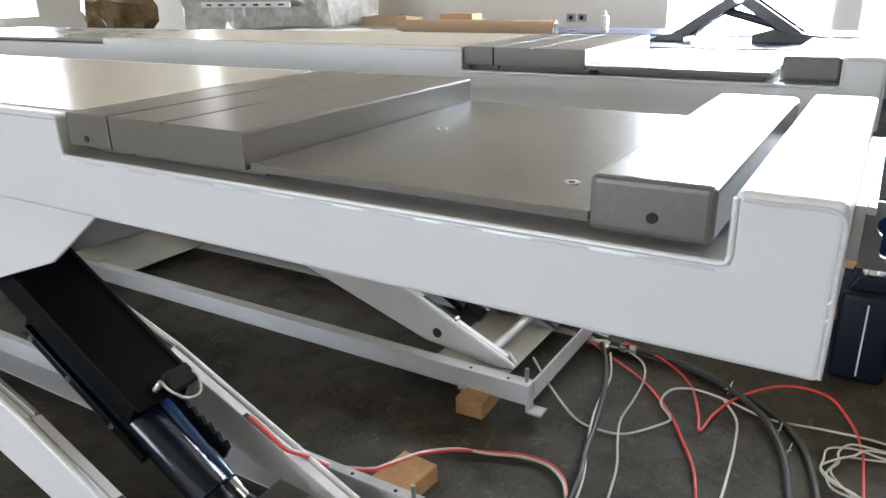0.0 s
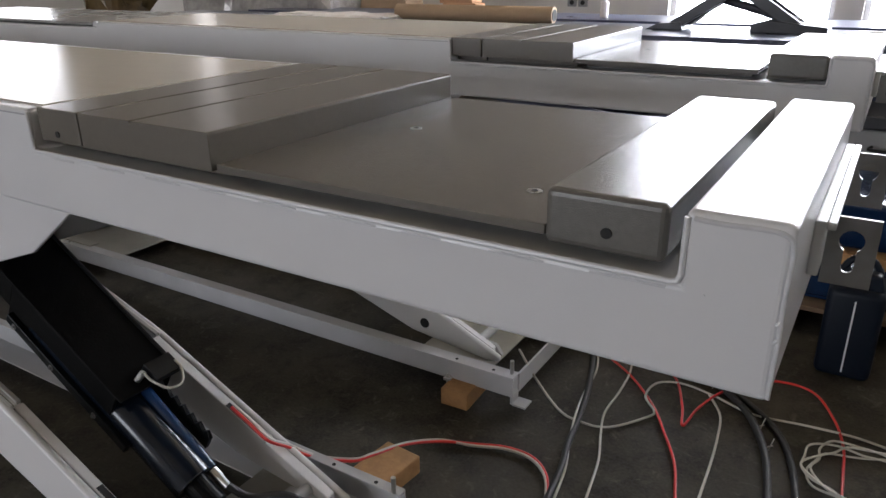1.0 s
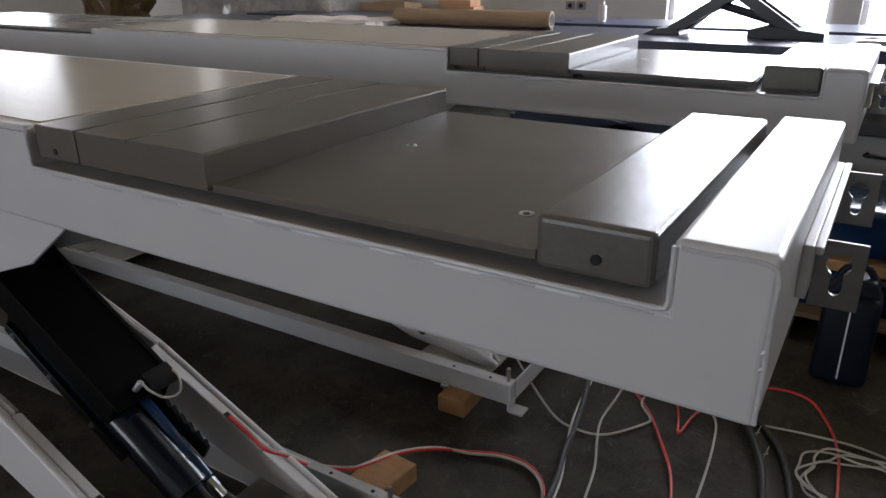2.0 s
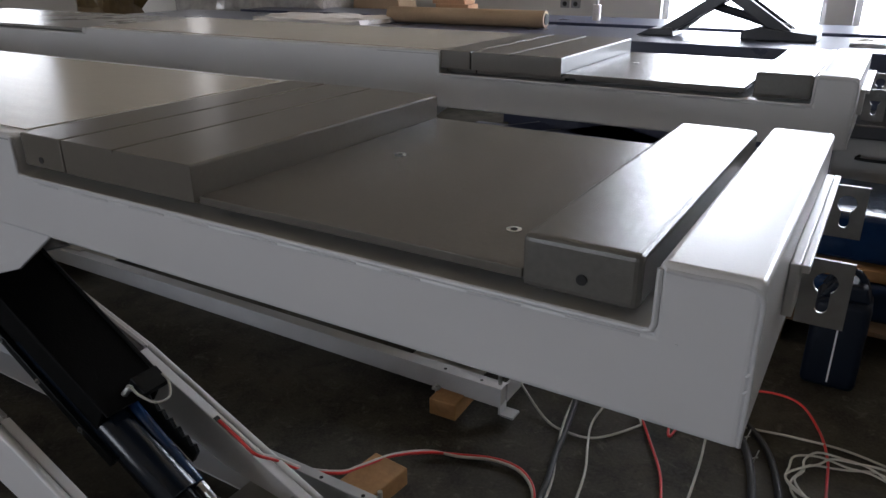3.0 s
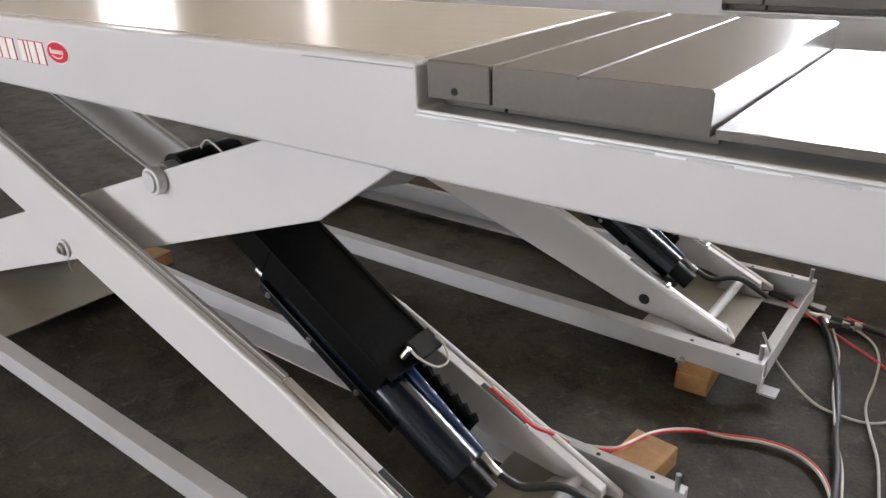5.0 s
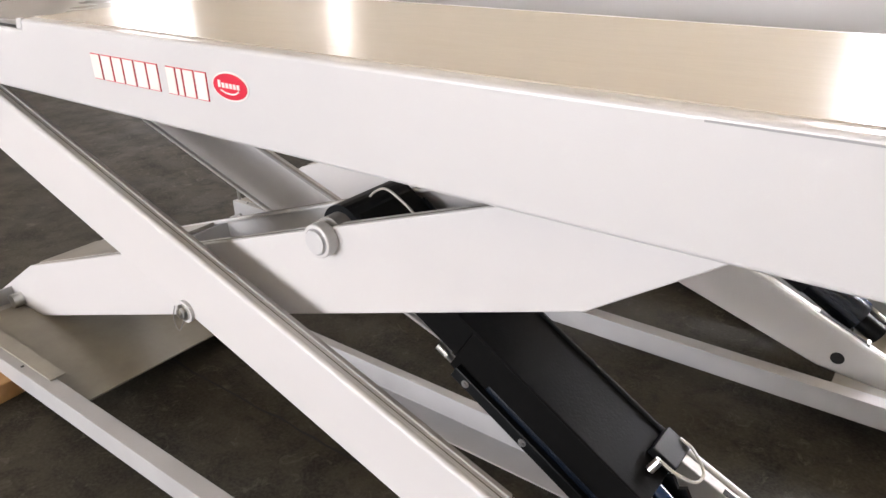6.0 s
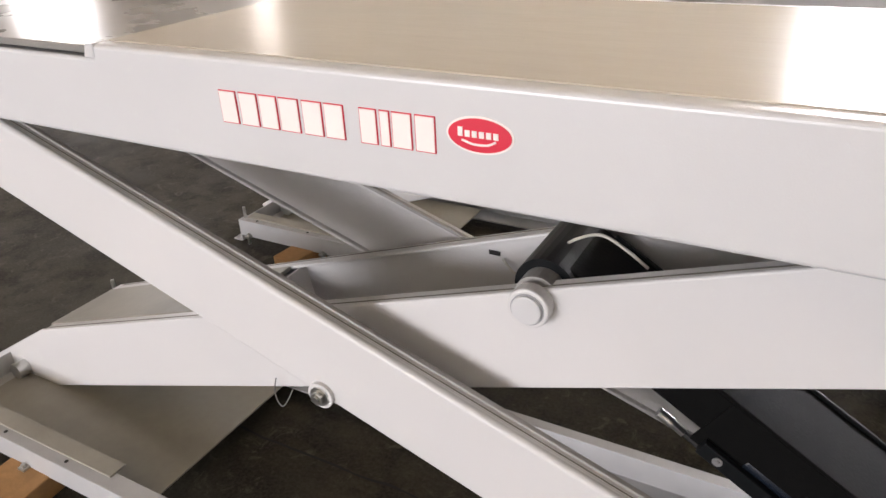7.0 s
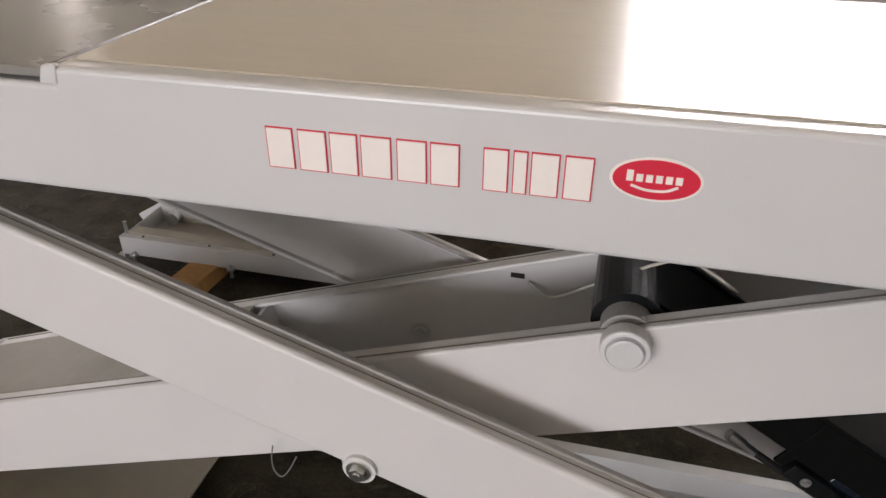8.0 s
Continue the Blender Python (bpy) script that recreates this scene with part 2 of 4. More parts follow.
def hall():
    floor = part("floor", box((X0 - 0.3, Y0 - 0.3, -0.2), (X1 + 0.3, Y1 + 0.3, 0)), M_concrete)
    tagged(floor, "worn brown-grey concrete workshop floor with stains", "floor", kind="structure")
    ceiling = part("ceiling", box((X0 - 0.3, Y0 - 0.3, TOP), (X1 + 0.3, Y1 + 0.3, TOP + 0.2)), M_ceiling)
    tagged(ceiling, "plain pale workshop ceiling", "ceiling", kind="structure")

    def wall(name, along, at, out, lo, hi, holes, label):
        """A wall with openings that go through it: holes as (from, to, bottom, top)."""
        bm = bmesh.new()
        cuts = sorted(holes)
        at0, at1 = min(at, at + out), max(at, at + out)

        def slab(a, b, z0, z1):
            if along == "x":
                box((a, at0, z0), (b, at1, z1), bm=bm)
            else:
                box((at0, a, z0), (at1, b, z1), bm=bm)
        u = lo
        for a, b, z0, z1 in cuts:
            slab(u, a, 0, TOP)
            if z0 > 0:
                slab(a, b, 0, z0)
            slab(a, b, z1, TOP)
            u = b
        slab(u, hi, 0, TOP)
        tagged(part(name, bm, M_wall), label, "wall", kind="structure")
    wall("wall_north", "x", Y1, 0.25, X0, X1, [(-9.85, -9.2, 0.68, 3.6), (-2.16, -0.57, 0.8, 3.6), (-0.33, 2.98, 0.8, 3.6)], "white plastered workshop wall with wide windows")
    # South wall is never in view; its opening is added for that lamp.
    wall("wall_south", "x", Y0, -0.25, X0, X1, [(-8.0, -2.0, 0.55, 2.85)], "unseen white plastered wall with a wide opening added for light")
    wall("wall_west", "y", X0, -0.25, Y0, Y1, [(5.4, 6.4, 1.1, 2.7)], "white plastered wall with one large window")
    wall("wall_east", "y", X1, 0.25, Y0, Y1, [], "plain white plastered wall")

    for name, a, c in (("window_1", -9.85, -9.2), ("window_2", -2.16, -0.57), ("window_3", -0.33, 2.98)):
        z0 = 0.68 if a < -5 else 0.8
        win = empty(name, (a, Y1 + 0.1, z0))
        w, h = c - a, 3.6 - z0
        bm = box((0, 0, 0), (0.06, 0.07, h), 0.004)
        box((w - 0.06, 0, 0), (w, 0.07, h), 0.004, bm)
        box((0.06, 0, h - 0.06), (w - 0.06, 0.07, h), 0.004, bm)
        box((0.06, 0, 0), (w - 0.06, 0.07, 0.06), 0.004, bm)
        part("window_frame", bm, M_frame, win)
        if w > 2:
            part("mullion", box((w * 0.5 - 0.03, 0.005, 0.06), (w * 0.5 + 0.03, 0.065, h - 0.06), 0.004), M_frame, win)
        part("window_sill", box((-0.03, -0.14, -0.035), (w + 0.03, 0.0, 0.0), 0.006), M_frame, win)
        tagged(win, "pale framed workshop window full of daylight", "window", kind="structure")
    glow = part("backdrop", box((-4.5, Y1 + 1.2, -0.2), (X1 + 1, Y1 + 1.25, 6)), M_backdrop)
    tagged(glow, "bright hazy daylight outside the windows", "backdrop", kind="structure")
    glow = part("backdrop", box((X0 - 1, Y1 + 1.2, -0.2), (-4.6, Y1 + 1.25, 6)), M_backdrop_dim)
    tagged(glow, "dimmed glowing panel for the daylight outside the narrow window", "backdrop", kind="structure")
    glow = part("backdrop", box((X0 - 1.6, 2.0, -0.2), (X0 - 1.55, 9, 6)), M_backdrop_dim)
    tagged(glow, "dimmed glowing panel for the daylight outside the side window", "backdrop", kind="structure")


hall()


# ---- the scissor lifts ----
DECK, UNDER, WIDE = 1.325, 1.148, 0.69
POCKET, PLATE = 1.254, 1.283
LEFT, SPAN = -5.25, 1.375
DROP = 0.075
PX, PZ = -2.787, 0.6


def steep(x, z0, slope, s=0.0):
    return z0 + slope * (x - PX) + s


def channel(x0, x1, y_web, y_lip, z0, z1, y_low, t=0.007, r=0.002):
    """A U-section bar along x: web at y_web, flanges towards y_lip."""
    s = 1 if y_lip > y_web else -1
    section = [(y_web, z0), (y_low, z0), (y_low, z0 + t), (y_web + s * t, z0 + t), (y_web + s * t, z1 - t), (y_lip, z1 - t), (y_lip, z1), (y_web, z1)]
    bm = bmesh.new()
    a = [bm.verts.new((x0, y, z)) for y, z in section]
    b = [bm.verts.new((x1, y, z)) for y, z in section]
    bm.faces.new(a)
    bm.faces.new(b[::-1])
    for i in range(8):
        j = (i + 1) % 8
        bm.faces.new((a[i], b[i], b[j], a[j]))
    bmesh.ops.recalc_face_normals(bm, faces=bm.faces)
    return bevel(bm, r, 2)


def bolt(x, y, z, r, depth, towards=-1):
    """A hexagon head with a washer on a face that looks along y."""
    bm = rod((x, y, z), (x, y + towards * depth * 0.3, z), r * 1.5, 24)
    rod((x, y + towards * depth * 0.3, z), (x, y + towards * depth, z), r, 6, bm)
    rod((x, y + towards * depth, z), (x, y + towards * depth * 1.25, z), r * 0.5, 12, bm)
    return bm


def keyhole_plate(x0, x1, y, z0, z1):
    """A thin plate with a keyhole cut through it: a round eye above a narrow slot."""
    cx, cz = (x0 + x1) / 2, z0 + (z1 - z0) * 0.66
    ring = [(cx + 0.0135 * math.cos(a), cz + 0.0135 * math.sin(a)) for a in (radians(-60 + 300 * k / 15) for k in range(16))]
    ring += [(cx - 0.0068 * math.cos(a), cz - 0.032 - 0.0068 * math.sin(a)) for a in (radians(180 * k / 7) for k in range(8))]

    def side(p, q, n):
        return [(p[0] + (q[0] - p[0]) * k / n, p[1] + (q[1] - p[1]) * k / n) for k in range(n)]
    start = (x1, cz - 0.010)
    rim = side(start, (x1, z1), 5) + side((x1, z1), (x0, z1), 5) + side((x0, z1), (x0, z0), 7) + side((x0, z0), (x1, z0), 5) + side((x1, z0), start, 2)
    bm = bmesh.new()
    rows = [[bm.verts.new((u, yy, w)) for u, w in loop] for yy in (y, y + 0.005) for loop in (ring, rim)]
    for a, b in ((0, 1), (3, 2), (1, 3), (2, 0)):
        for k in range(24):
            bm.faces.new((rows[a][k], rows[a][(k + 1) % 24], rows[b][(k + 1) % 24], rows[b][k]))
    return bm


def runway(lift):
    lip = DECK - 0.024
    profile = [(LEFT, UNDER), (0, UNDER), (0, DECK + 0.004), (-0.096, DECK + 0.004), (-0.096, POCKET), (-1.184, POCKET), (-1.184, DECK), (-3.142, DECK), (-3.142, lip), (LEFT, lip)]
    body = part("runway", prism(profile, 0, WIDE, 0.008, segments=4), M_paint, lift, "light grey painted steel runway with welded edges")
    part("deck_sheet", box((-3.130, 0.034, DECK - 0.002), (-1.192, WIDE - 0.034, DECK + 0.0022), 0.0010), M_deck, body, "glossy light grey top sheet with a warm reflected tone in its colour")
    part("slip_plate", box((LEFT + 0.2, 0.004, lip + 0.006), (-3.158, WIDE - 0.004, DECK - 0.004), 0.003), M_slip, body, "dull grey rear slip plate")
    part("slip_plate_runner", box((LEFT + 0.25, 0.03, lip - 0.002), (-3.2, WIDE - 0.03, lip + 0.006)), M_black, body)
    part("joint_tab", prism([(-3.162, lip), (-3.132, lip), (-3.128, DECK + 0.003), (-3.152, DECK + 0.001)], -0.002, 0.010, 0.003), M_paint, body)
    for z, d in ((1.214, 0.003), (1.232, 0.004)):
        part("weld_spot", rod((-0.004, -0.001, z), (-0.001, -0.001, z + 0.004), d * 0.5, 8), M_paint, body)
    # welded rim of the pocket, with short weld beads along it
    rim = tube([(-1.186, 0.001, DECK - 0.004), (-1.186, 0.001, POCKET + 0.008), (-1.183, 0.001, POCKET + 0.002), (-1.177, 0.001, POCKET), (-0.104, 0.001, POCKET), (-0.097, 0.001, POCKET + 0.002), (-0.094, 0.001, POCKET + 0.009), (-0.094, 0.001, DECK - 0.003)], 0.0035, 8, 1)
    part("pocket_rim", rim, M_paint, body)
    for i in range(9):
        x = -1.13 + i * 0.118
        w = 0.055 + 0.012 * ((i * 7) % 3)
        bead = box((x, -0.0009, POCKET - 0.0085), (x + w, 0.001, POCKET - 0.0055), 0.0004)
        part("weld_bead", bead, M_weld, body)
    part("seam", box((-1.44, -0.0015, DECK - 0.010), (-1.19, 0.004, DECK - 0.0075)), M_bead, body)
    weld = [(-0.088, 0.0005, DECK - 0.0035), (-0.06, 0.0, DECK - 0.0045), (-0.03, 0.0005, DECK - 0.0035), (-0.008, 0.0, DECK - 0.006), (-0.0005, 0.0005, DECK - 0.02), (-0.001, 0.0, 1.26), (0.0, 0.0005, 1.21), (-0.001, 0.0, UNDER + 0.006)]
    part("weld_bead", tube(weld, 0.0026, 8, 6), M_weld, body)
    part("weld_spot", rod((-0.071, 0.001, 1.246), (-0.071, -0.0015, 1.246), 0.0016, 8), M_paint, body)
    # stop angle and keyed brackets on the end
    strip = box((0.0, 0.21, 1.205), (0.012, 0.64, 1.272), 0.002)
    box((0.012, 0.21, 1.262), (0.022, 0.64, 1.272), 0.002, strip)
    stop = part("end_angle", strip, M_paint, body)
    for y in (0.245, 0.59):
        part("end_bracket", keyhole_plate(0.0125, 0.066, y, 1.186, 1.270), M_bracket, stop, "grey steel bracket with a keyhole slot")


def spacers(dx, dy, group, holes):
    """Loose filler blocks and the cover plate that lie in the pocket."""
    made = []
    low, high, e = 1.273, 1.329, 0.0045
    for x0, x1, hole in ((-1.172, -1.0610, True), (-1.0570, -0.755, False)):
        # rounded top edges, and on the wide block a narrow groove along the top
        def corner(x, side):
            return [(x, high - e), (x + side * e * 0.12, high - e * 0.5), (x + side * e * 0.45, high - e * 0.12), (x + side * e, high)]
        outline = [(x0, low), (x1, low)] + corner(x1, -1)
        if not hole:
            outline += corner(-0.9257, 1)[::-1] + corner(-0.9277, -1)
        outline += corner(x0, 1)[::-1]
        bm = bevel(prism(outline, 0.010, 0.668), 0.0026, 2, 60)
        box((x0 + 0.001, 0.05, POCKET + 0.002), (x1 - 0.001, 0.64, 1.274), 0, bm)
        thing = empty("spacer_block", (dx, dy, -DROP))
        part("block", bm, M_spacer, thing)
        if hole and holes:
            part("bolt_hole", rod((-1.122, 0.0085, 1.287), (-1.122, 0.012, 1.287), 0.0055, 16), M_dark, thing, "dark drilled hole")
        made.append((thing, "grey hammered-paint spacer block in the turnplate pocket"))
    x0, x1 = (-0.244, -0.114) if holes else (-0.222, -0.084)
    bm = box((x0, 0.012, 1.264), (x1, 0.664, 1.326), 0.008, segments=3)
    box((-0.23, 0.07, POCKET), (-0.135, 0.63, 1.262), 0, bm)
    stop = empty("stop_block", (dx, dy, -DROP))
    part("block", bm, M_hammer, stop)
    if holes:
        part("bolt_hole", rod((-0.175, 0.0105, 1.287), (-0.175, 0.014, 1.287), 0.006, 16), M_dark, stop, "dark drilled hole")
    made.append((stop, "grey hammered-paint stop block with a glossy top"))
    cover = empty("cover_plate", (dx, dy, -DROP))
    bm = box((-0.7515, 0.016, 1.271), (-0.2445, 0.655, PLATE), 0.0012)
    box((-0.74, 0.09, POCKET), (-0.27, 0.62, 1.271), 0, bm)
    part("plate", bm, M_plate, cover)
    for x, y in ((-0.636, 0.355), (-0.305, 0.120)):
        head = rod((x, y, PLATE - 0.002), (x, y, PLATE + 0.0015), 0.0098, 24)
        screw = part("screw", head, M_steel, cover, "bright countersunk screw")
        part("socket", rod((x, y, PLATE + 0.001), (x, y, PLATE + 0.0022), 0.0045, 6), M_dark, screw)
    made.append((cover, "flat dark grey cover plate over the turnplate pocket"))
    for thing, label in made:
        tagged(thing, label, "spacer" if thing is not cover else "cover plate", group if thing is not cover else "")
    return made


def outer_arms(lift):
    """The pair of arms that slope down towards the pocket end."""
    s = -0.338
    top, low = 0.204, -0.016
    x0, x1 = -3.98, -1.02
    knee = -1.76
    outline = [(x0, steep(x0, PZ, s, top)), (x0, steep(x0, PZ, s, top - 0.10)), (x0 + 0.16, steep(x0 + 0.16, PZ, s, low)), (-1.42, steep(-1.42, PZ, s, low)), (x1 - 0.06, 0.082), (x1, 0.088), (x1, 0.112), (knee, steep(knee, PZ, s, top))]
    for y_web, y_lip, y_close in ((0.070, 0.115, 0.119), (0.565, 0.530, 0.510)):
        sgn = 1 if y_lip > y_web else -1
        bm = prism(outline, *sorted((y_web, y_web + sgn * 0.022)), 0.0105, segments=5)
        flange = [(x0 + 0.02, steep(x0 + 0.02, PZ, s, top)), (x0 + 0.02, steep(x0 + 0.02, PZ, s, top - 0.012)), (knee, steep(knee, PZ, s, top - 0.012)), (knee, steep(knee, PZ, s, top))]
        prism(flange, *sorted((y_web + sgn * 0.012, y_lip)), 0.005, bm, 3)
        foot = [(x0 + 0.18, steep(x0 + 0.18, PZ, s, low + 0.011)), (x0 + 0.18, steep(x0 + 0.18, PZ, s, low)), (-1.45, steep(-1.45, PZ, s, low)), (-1.45, steep(-1.45, PZ, s, low + 0.011))]
        prism(foot, *sorted((y_web + sgn * 0.012, y_lip)), 0.003, bm)
        arm = part("outer_arm", bm, M_arm, lift)
        rib = [(x0 + 0.05, steep(x0 + 0.05, PZ, s, top + 0.006)), (x0 + 0.05, steep(x0 + 0.05, PZ, s, top - 0.004)), (knee, steep(knee, PZ, s, top - 0.004)), (knee, steep(knee, PZ, s, top + 0.006))]
        part("edge_strip", prism(rib, *sorted((y_lip - sgn * 0.012, y_lip)), 0.002), M_strip, arm, "grey edge strip on the arm")
        seam = [(x0 + 0.04, steep(x0 + 0.04, PZ, s, top + 0.0012)), (x0 + 0.04, steep(x0 + 0.04, PZ, s, top - 0.006)), (knee, steep(knee, PZ, s, top - 0.006)), (knee, steep(knee, PZ, s, top + 0.0012))]
        part("edge_seam", prism(seam, *sorted((y_web + sgn * 0.0225, y_web + sgn * 0.0248))), M_gap, arm, "dark seam along the arm's top edge")
        zk = steep(knee, PZ, s, top)
        fall = (0.112 - zk) / (x1 - knee)

        def crest(x, d):
            return zk + fall * (x - knee) + d
        close = [(knee, crest(knee, -0.004)), (knee, steep(knee, PZ, s, low + 0.02)), (-1.42, steep(-1.42, PZ, s, low + 0.02)), (-1.06, 0.095), (-1.06, crest(-1.06, -0.004))]
        part("closing_plate", prism(close, *sorted((y_close, y_web + sgn * 0.024)), 0.003), M_arm, arm)
        slot = [(-1.445, crest(-1.445, -0.001)), (-1.445, crest(-1.445, -0.012)), (-1.285, crest(-1.285, -0.012)), (-1.285, crest(-1.285, -0.001))]
        part("cable_slot", prism(slot, *sorted((y_close - sgn * 0.003, y_close - sgn * 0.020))), M_dark, arm, "dark slot for the cables")
        clip = [(-1.290, crest(-1.290, 0.009)), (-1.290, crest(-1.290, -0.004)), (-1.280, crest(-1.280, -0.004)), (-1.280, crest(-1.280, 0.009))]
        part("cable_clip", prism(clip, *sorted((y_close + sgn * 0.002, y_close - sgn * 0.026)), 0.002), M_steel, arm)
        hx = -1.36
        hz = steep(hx, PZ, s, 0.055)
        part("arm_hole", rod((hx, min(y_web, y_web + sgn * 0.022) - 0.001, hz), (hx, max(y_web, y_web + sgn * 0.022) + 0.001, hz), 0.022, 20), M_dark, arm, "dark round hole")
    part("cross_shaft", rod((-1.13, 0.12, 0.13), (-1.13, 0.51, 0.13), 0.018, 20), M_base, lift)
    part("top_cross_tube", rod((-3.84, 0.06, 1.08), (-3.84, 0.545, 1.08), 0.024, 20), M_arm, lift)
    part("wire_loop", tube([(-3.006, 0.168, 0.475), (-3.008, 0.160, 0.445), (-3.004, 0.158, 0.412), (-2.988, 0.158, 0.398), (-2.968, 0.160, 0.425), (-2.953, 0.166, 0.458)], 0.0016, 6), M_bracket, lift, "thin loop of wire beside the pivot")
    # middle pin
    pin = bolt(PX + 0.022, 0.061, PZ - 0.012, 0.016, 0.014)
    part("pivot_bolt", pin, M_steel, lift, "bright hexagon pivot bolt with washer")
    part("pivot_boss", rod((PX + 0.022, 0.0698, PZ - 0.012), (PX + 0.022, 0.061, PZ - 0.012), 0.032, 28), M_arm, lift)
    for y0, y1 in ((0.081, 0.1845), (0.4925, 0.546)):
        part("pivot_shaft", rod((PX, y0, PZ - 0.02), (PX, y1, PZ - 0.02), 0.02, 18), M_base, lift)


def inner_arms(lift):
    """The pair of deep arms that slope up towards the pocket end, with plates between them."""
    s = 0.343
    top, low = 0.139, -0.092
    outline = [(-4.05, steep(-4.05, PZ, s, top)), (-4.42, 0.085), (-4.40, 0.045), (-4.32, steep(-4.32, PZ, s, low)), (-1.665, steep(-1.665, PZ, s, low)), (-1.36, 1.105), (-1.40, 1.135), (-1.62, UNDER - 0.004), (-1.66, steep(-1.66, PZ, s, top - 0.02)), (-1.72, steep(-1.72, PZ, s, top))]
    for y0, y1, lip in ((0.185, 0.197, 0.223), (0.480, 0.492, 0.452)):
        bm = prism(outline, y0, y1, 0.0048, segments=4)
        edge = [(-4.03, steep(-4.03, PZ, s, top)), (-4.03, steep(-4.03, PZ, s, top - 0.010)), (-1.73, steep(-1.73, PZ, s, top - 0.010)), (-1.73, steep(-1.73, PZ, s, top))]
        prism(edge, min(y0 + 0.004, lip), max(y1 - 0.004, lip), 0.004, bm, 3)
        arm = part("inner_arm", bm, M_arm, lift)
        seam = [(-4.02, steep(-4.02, PZ, s, top + 0.001)), (-4.02, steep(-4.02, PZ, s, top - 0.005)), (-1.74, steep(-1.74, PZ, s, top - 0.005)), (-1.74, steep(-1.74, PZ, s, top + 0.001))]
        part("edge_seam", prism(seam, *((y1 - 0.001, y1 + 0.003) if lip > y1 else (y0 - 0.003, y0 + 0.001))), M_gap, arm, "dark seam along the arm's top edge")
    cover = [(-4.06, steep(-4.06, PZ, s, top - 0.012)), (-4.05, steep(-4.05, PZ, s, top + 0.002)), (-3.18, steep(-3.18, PZ, s, top + 0.002)), (-3.18, steep(-3.18, PZ, s, top - 0.012))]
    part("arm_cover", prism(cover, 0.224, 0.451, 0.002), M_pan, lift, "dusty grey cover plate between the arms")
    cross = [(-3.16, steep(-3.16, PZ, s, top - 0.012)), (-3.12, steep(-3.12, PZ, s, low + 0.02)), (-3.11, steep(-3.11, PZ, s, low + 0.02)), (-3.15, steep(-3.15, PZ, s, top - 0.012))]
    part("cross_plate", prism(cross, 0.1975, 0.4795), M_arm, lift)
    belly = [(-4.20, steep(-4.20, PZ, s, low + 0.004)), (-4.20, steep(-4.20, PZ, s, low + 0.012)), (-2.70, steep(-2.70, PZ, s, low + 0.012)), (-2.70, steep(-2.70, PZ, s, low + 0.004))]
    part("belly_plate", prism(belly, 0.1975, 0.4795), M_arm, lift)
    part("far_bolt", bolt(-2.769, 0.480, 0.582, 0.016, 0.012), M_steel, lift)
    part("wire_slot", box((-2.565, 0.478, 0.768), (-2.535, 0.4795, 0.780), 0.0), M_dark, lift, "dark slot with a wire")
    # boss with a pin for the ram
    boss = rod((-2.325, 0.155, 0.874), (-2.325, 0.1845, 0.874), 0.042, 32)
    bevel(boss, 0.004)
    hub = part("ram_boss", boss, M_arm, lift)
    part("ram_pin", bevel(rod((-2.325, 0.148, 0.874), (-2.325, 0.156, 0.874), 0.030, 28), 0.003), M_paint, hub)
    part("pin_ring", rod((-2.325, 0.1535, 0.874), (-2.325, 0.1555, 0.874), 0.033, 28), M_bead, hub)
    part("boss_collar", rod((-2.325, 0.198, 0.874), (-2.325, 0.236, 0.874), 0.045, 28), M_strip, hub)


AX, AZ = -2.325, 0.874
DIR = Vector((0.85, 0, -0.527))
NOR = Vector((0.527, 0, 0.85))


def along(s, n, y):
    """A point by the ram: s along its axis, n above it."""
    return Vector((AX, y, AZ)) + DIR * s + NOR * n


def ram_box(s0, s1, n0, n1, y0, y1, r=0.0, bm=None, cut=0.0):
    own = bmesh.new()
    c = [own.verts.new(along(s + (cut if n == n1 and s == s0 else 0), n, y)) for s in (s0, s1) for n in (n0, n1) for y in (y0, y1)]
    for f in ((0, 1, 3, 2), (4, 6, 7, 5), (0, 4, 5, 1), (2, 3, 7, 6), (0, 2, 6, 4), (1, 5, 7, 3)):
        own.faces.new([c[i] for i in f])
    bmesh.ops.recalc_face_normals(own, faces=own.faces)
    bevel(own, r)
    return merge(bm, own)


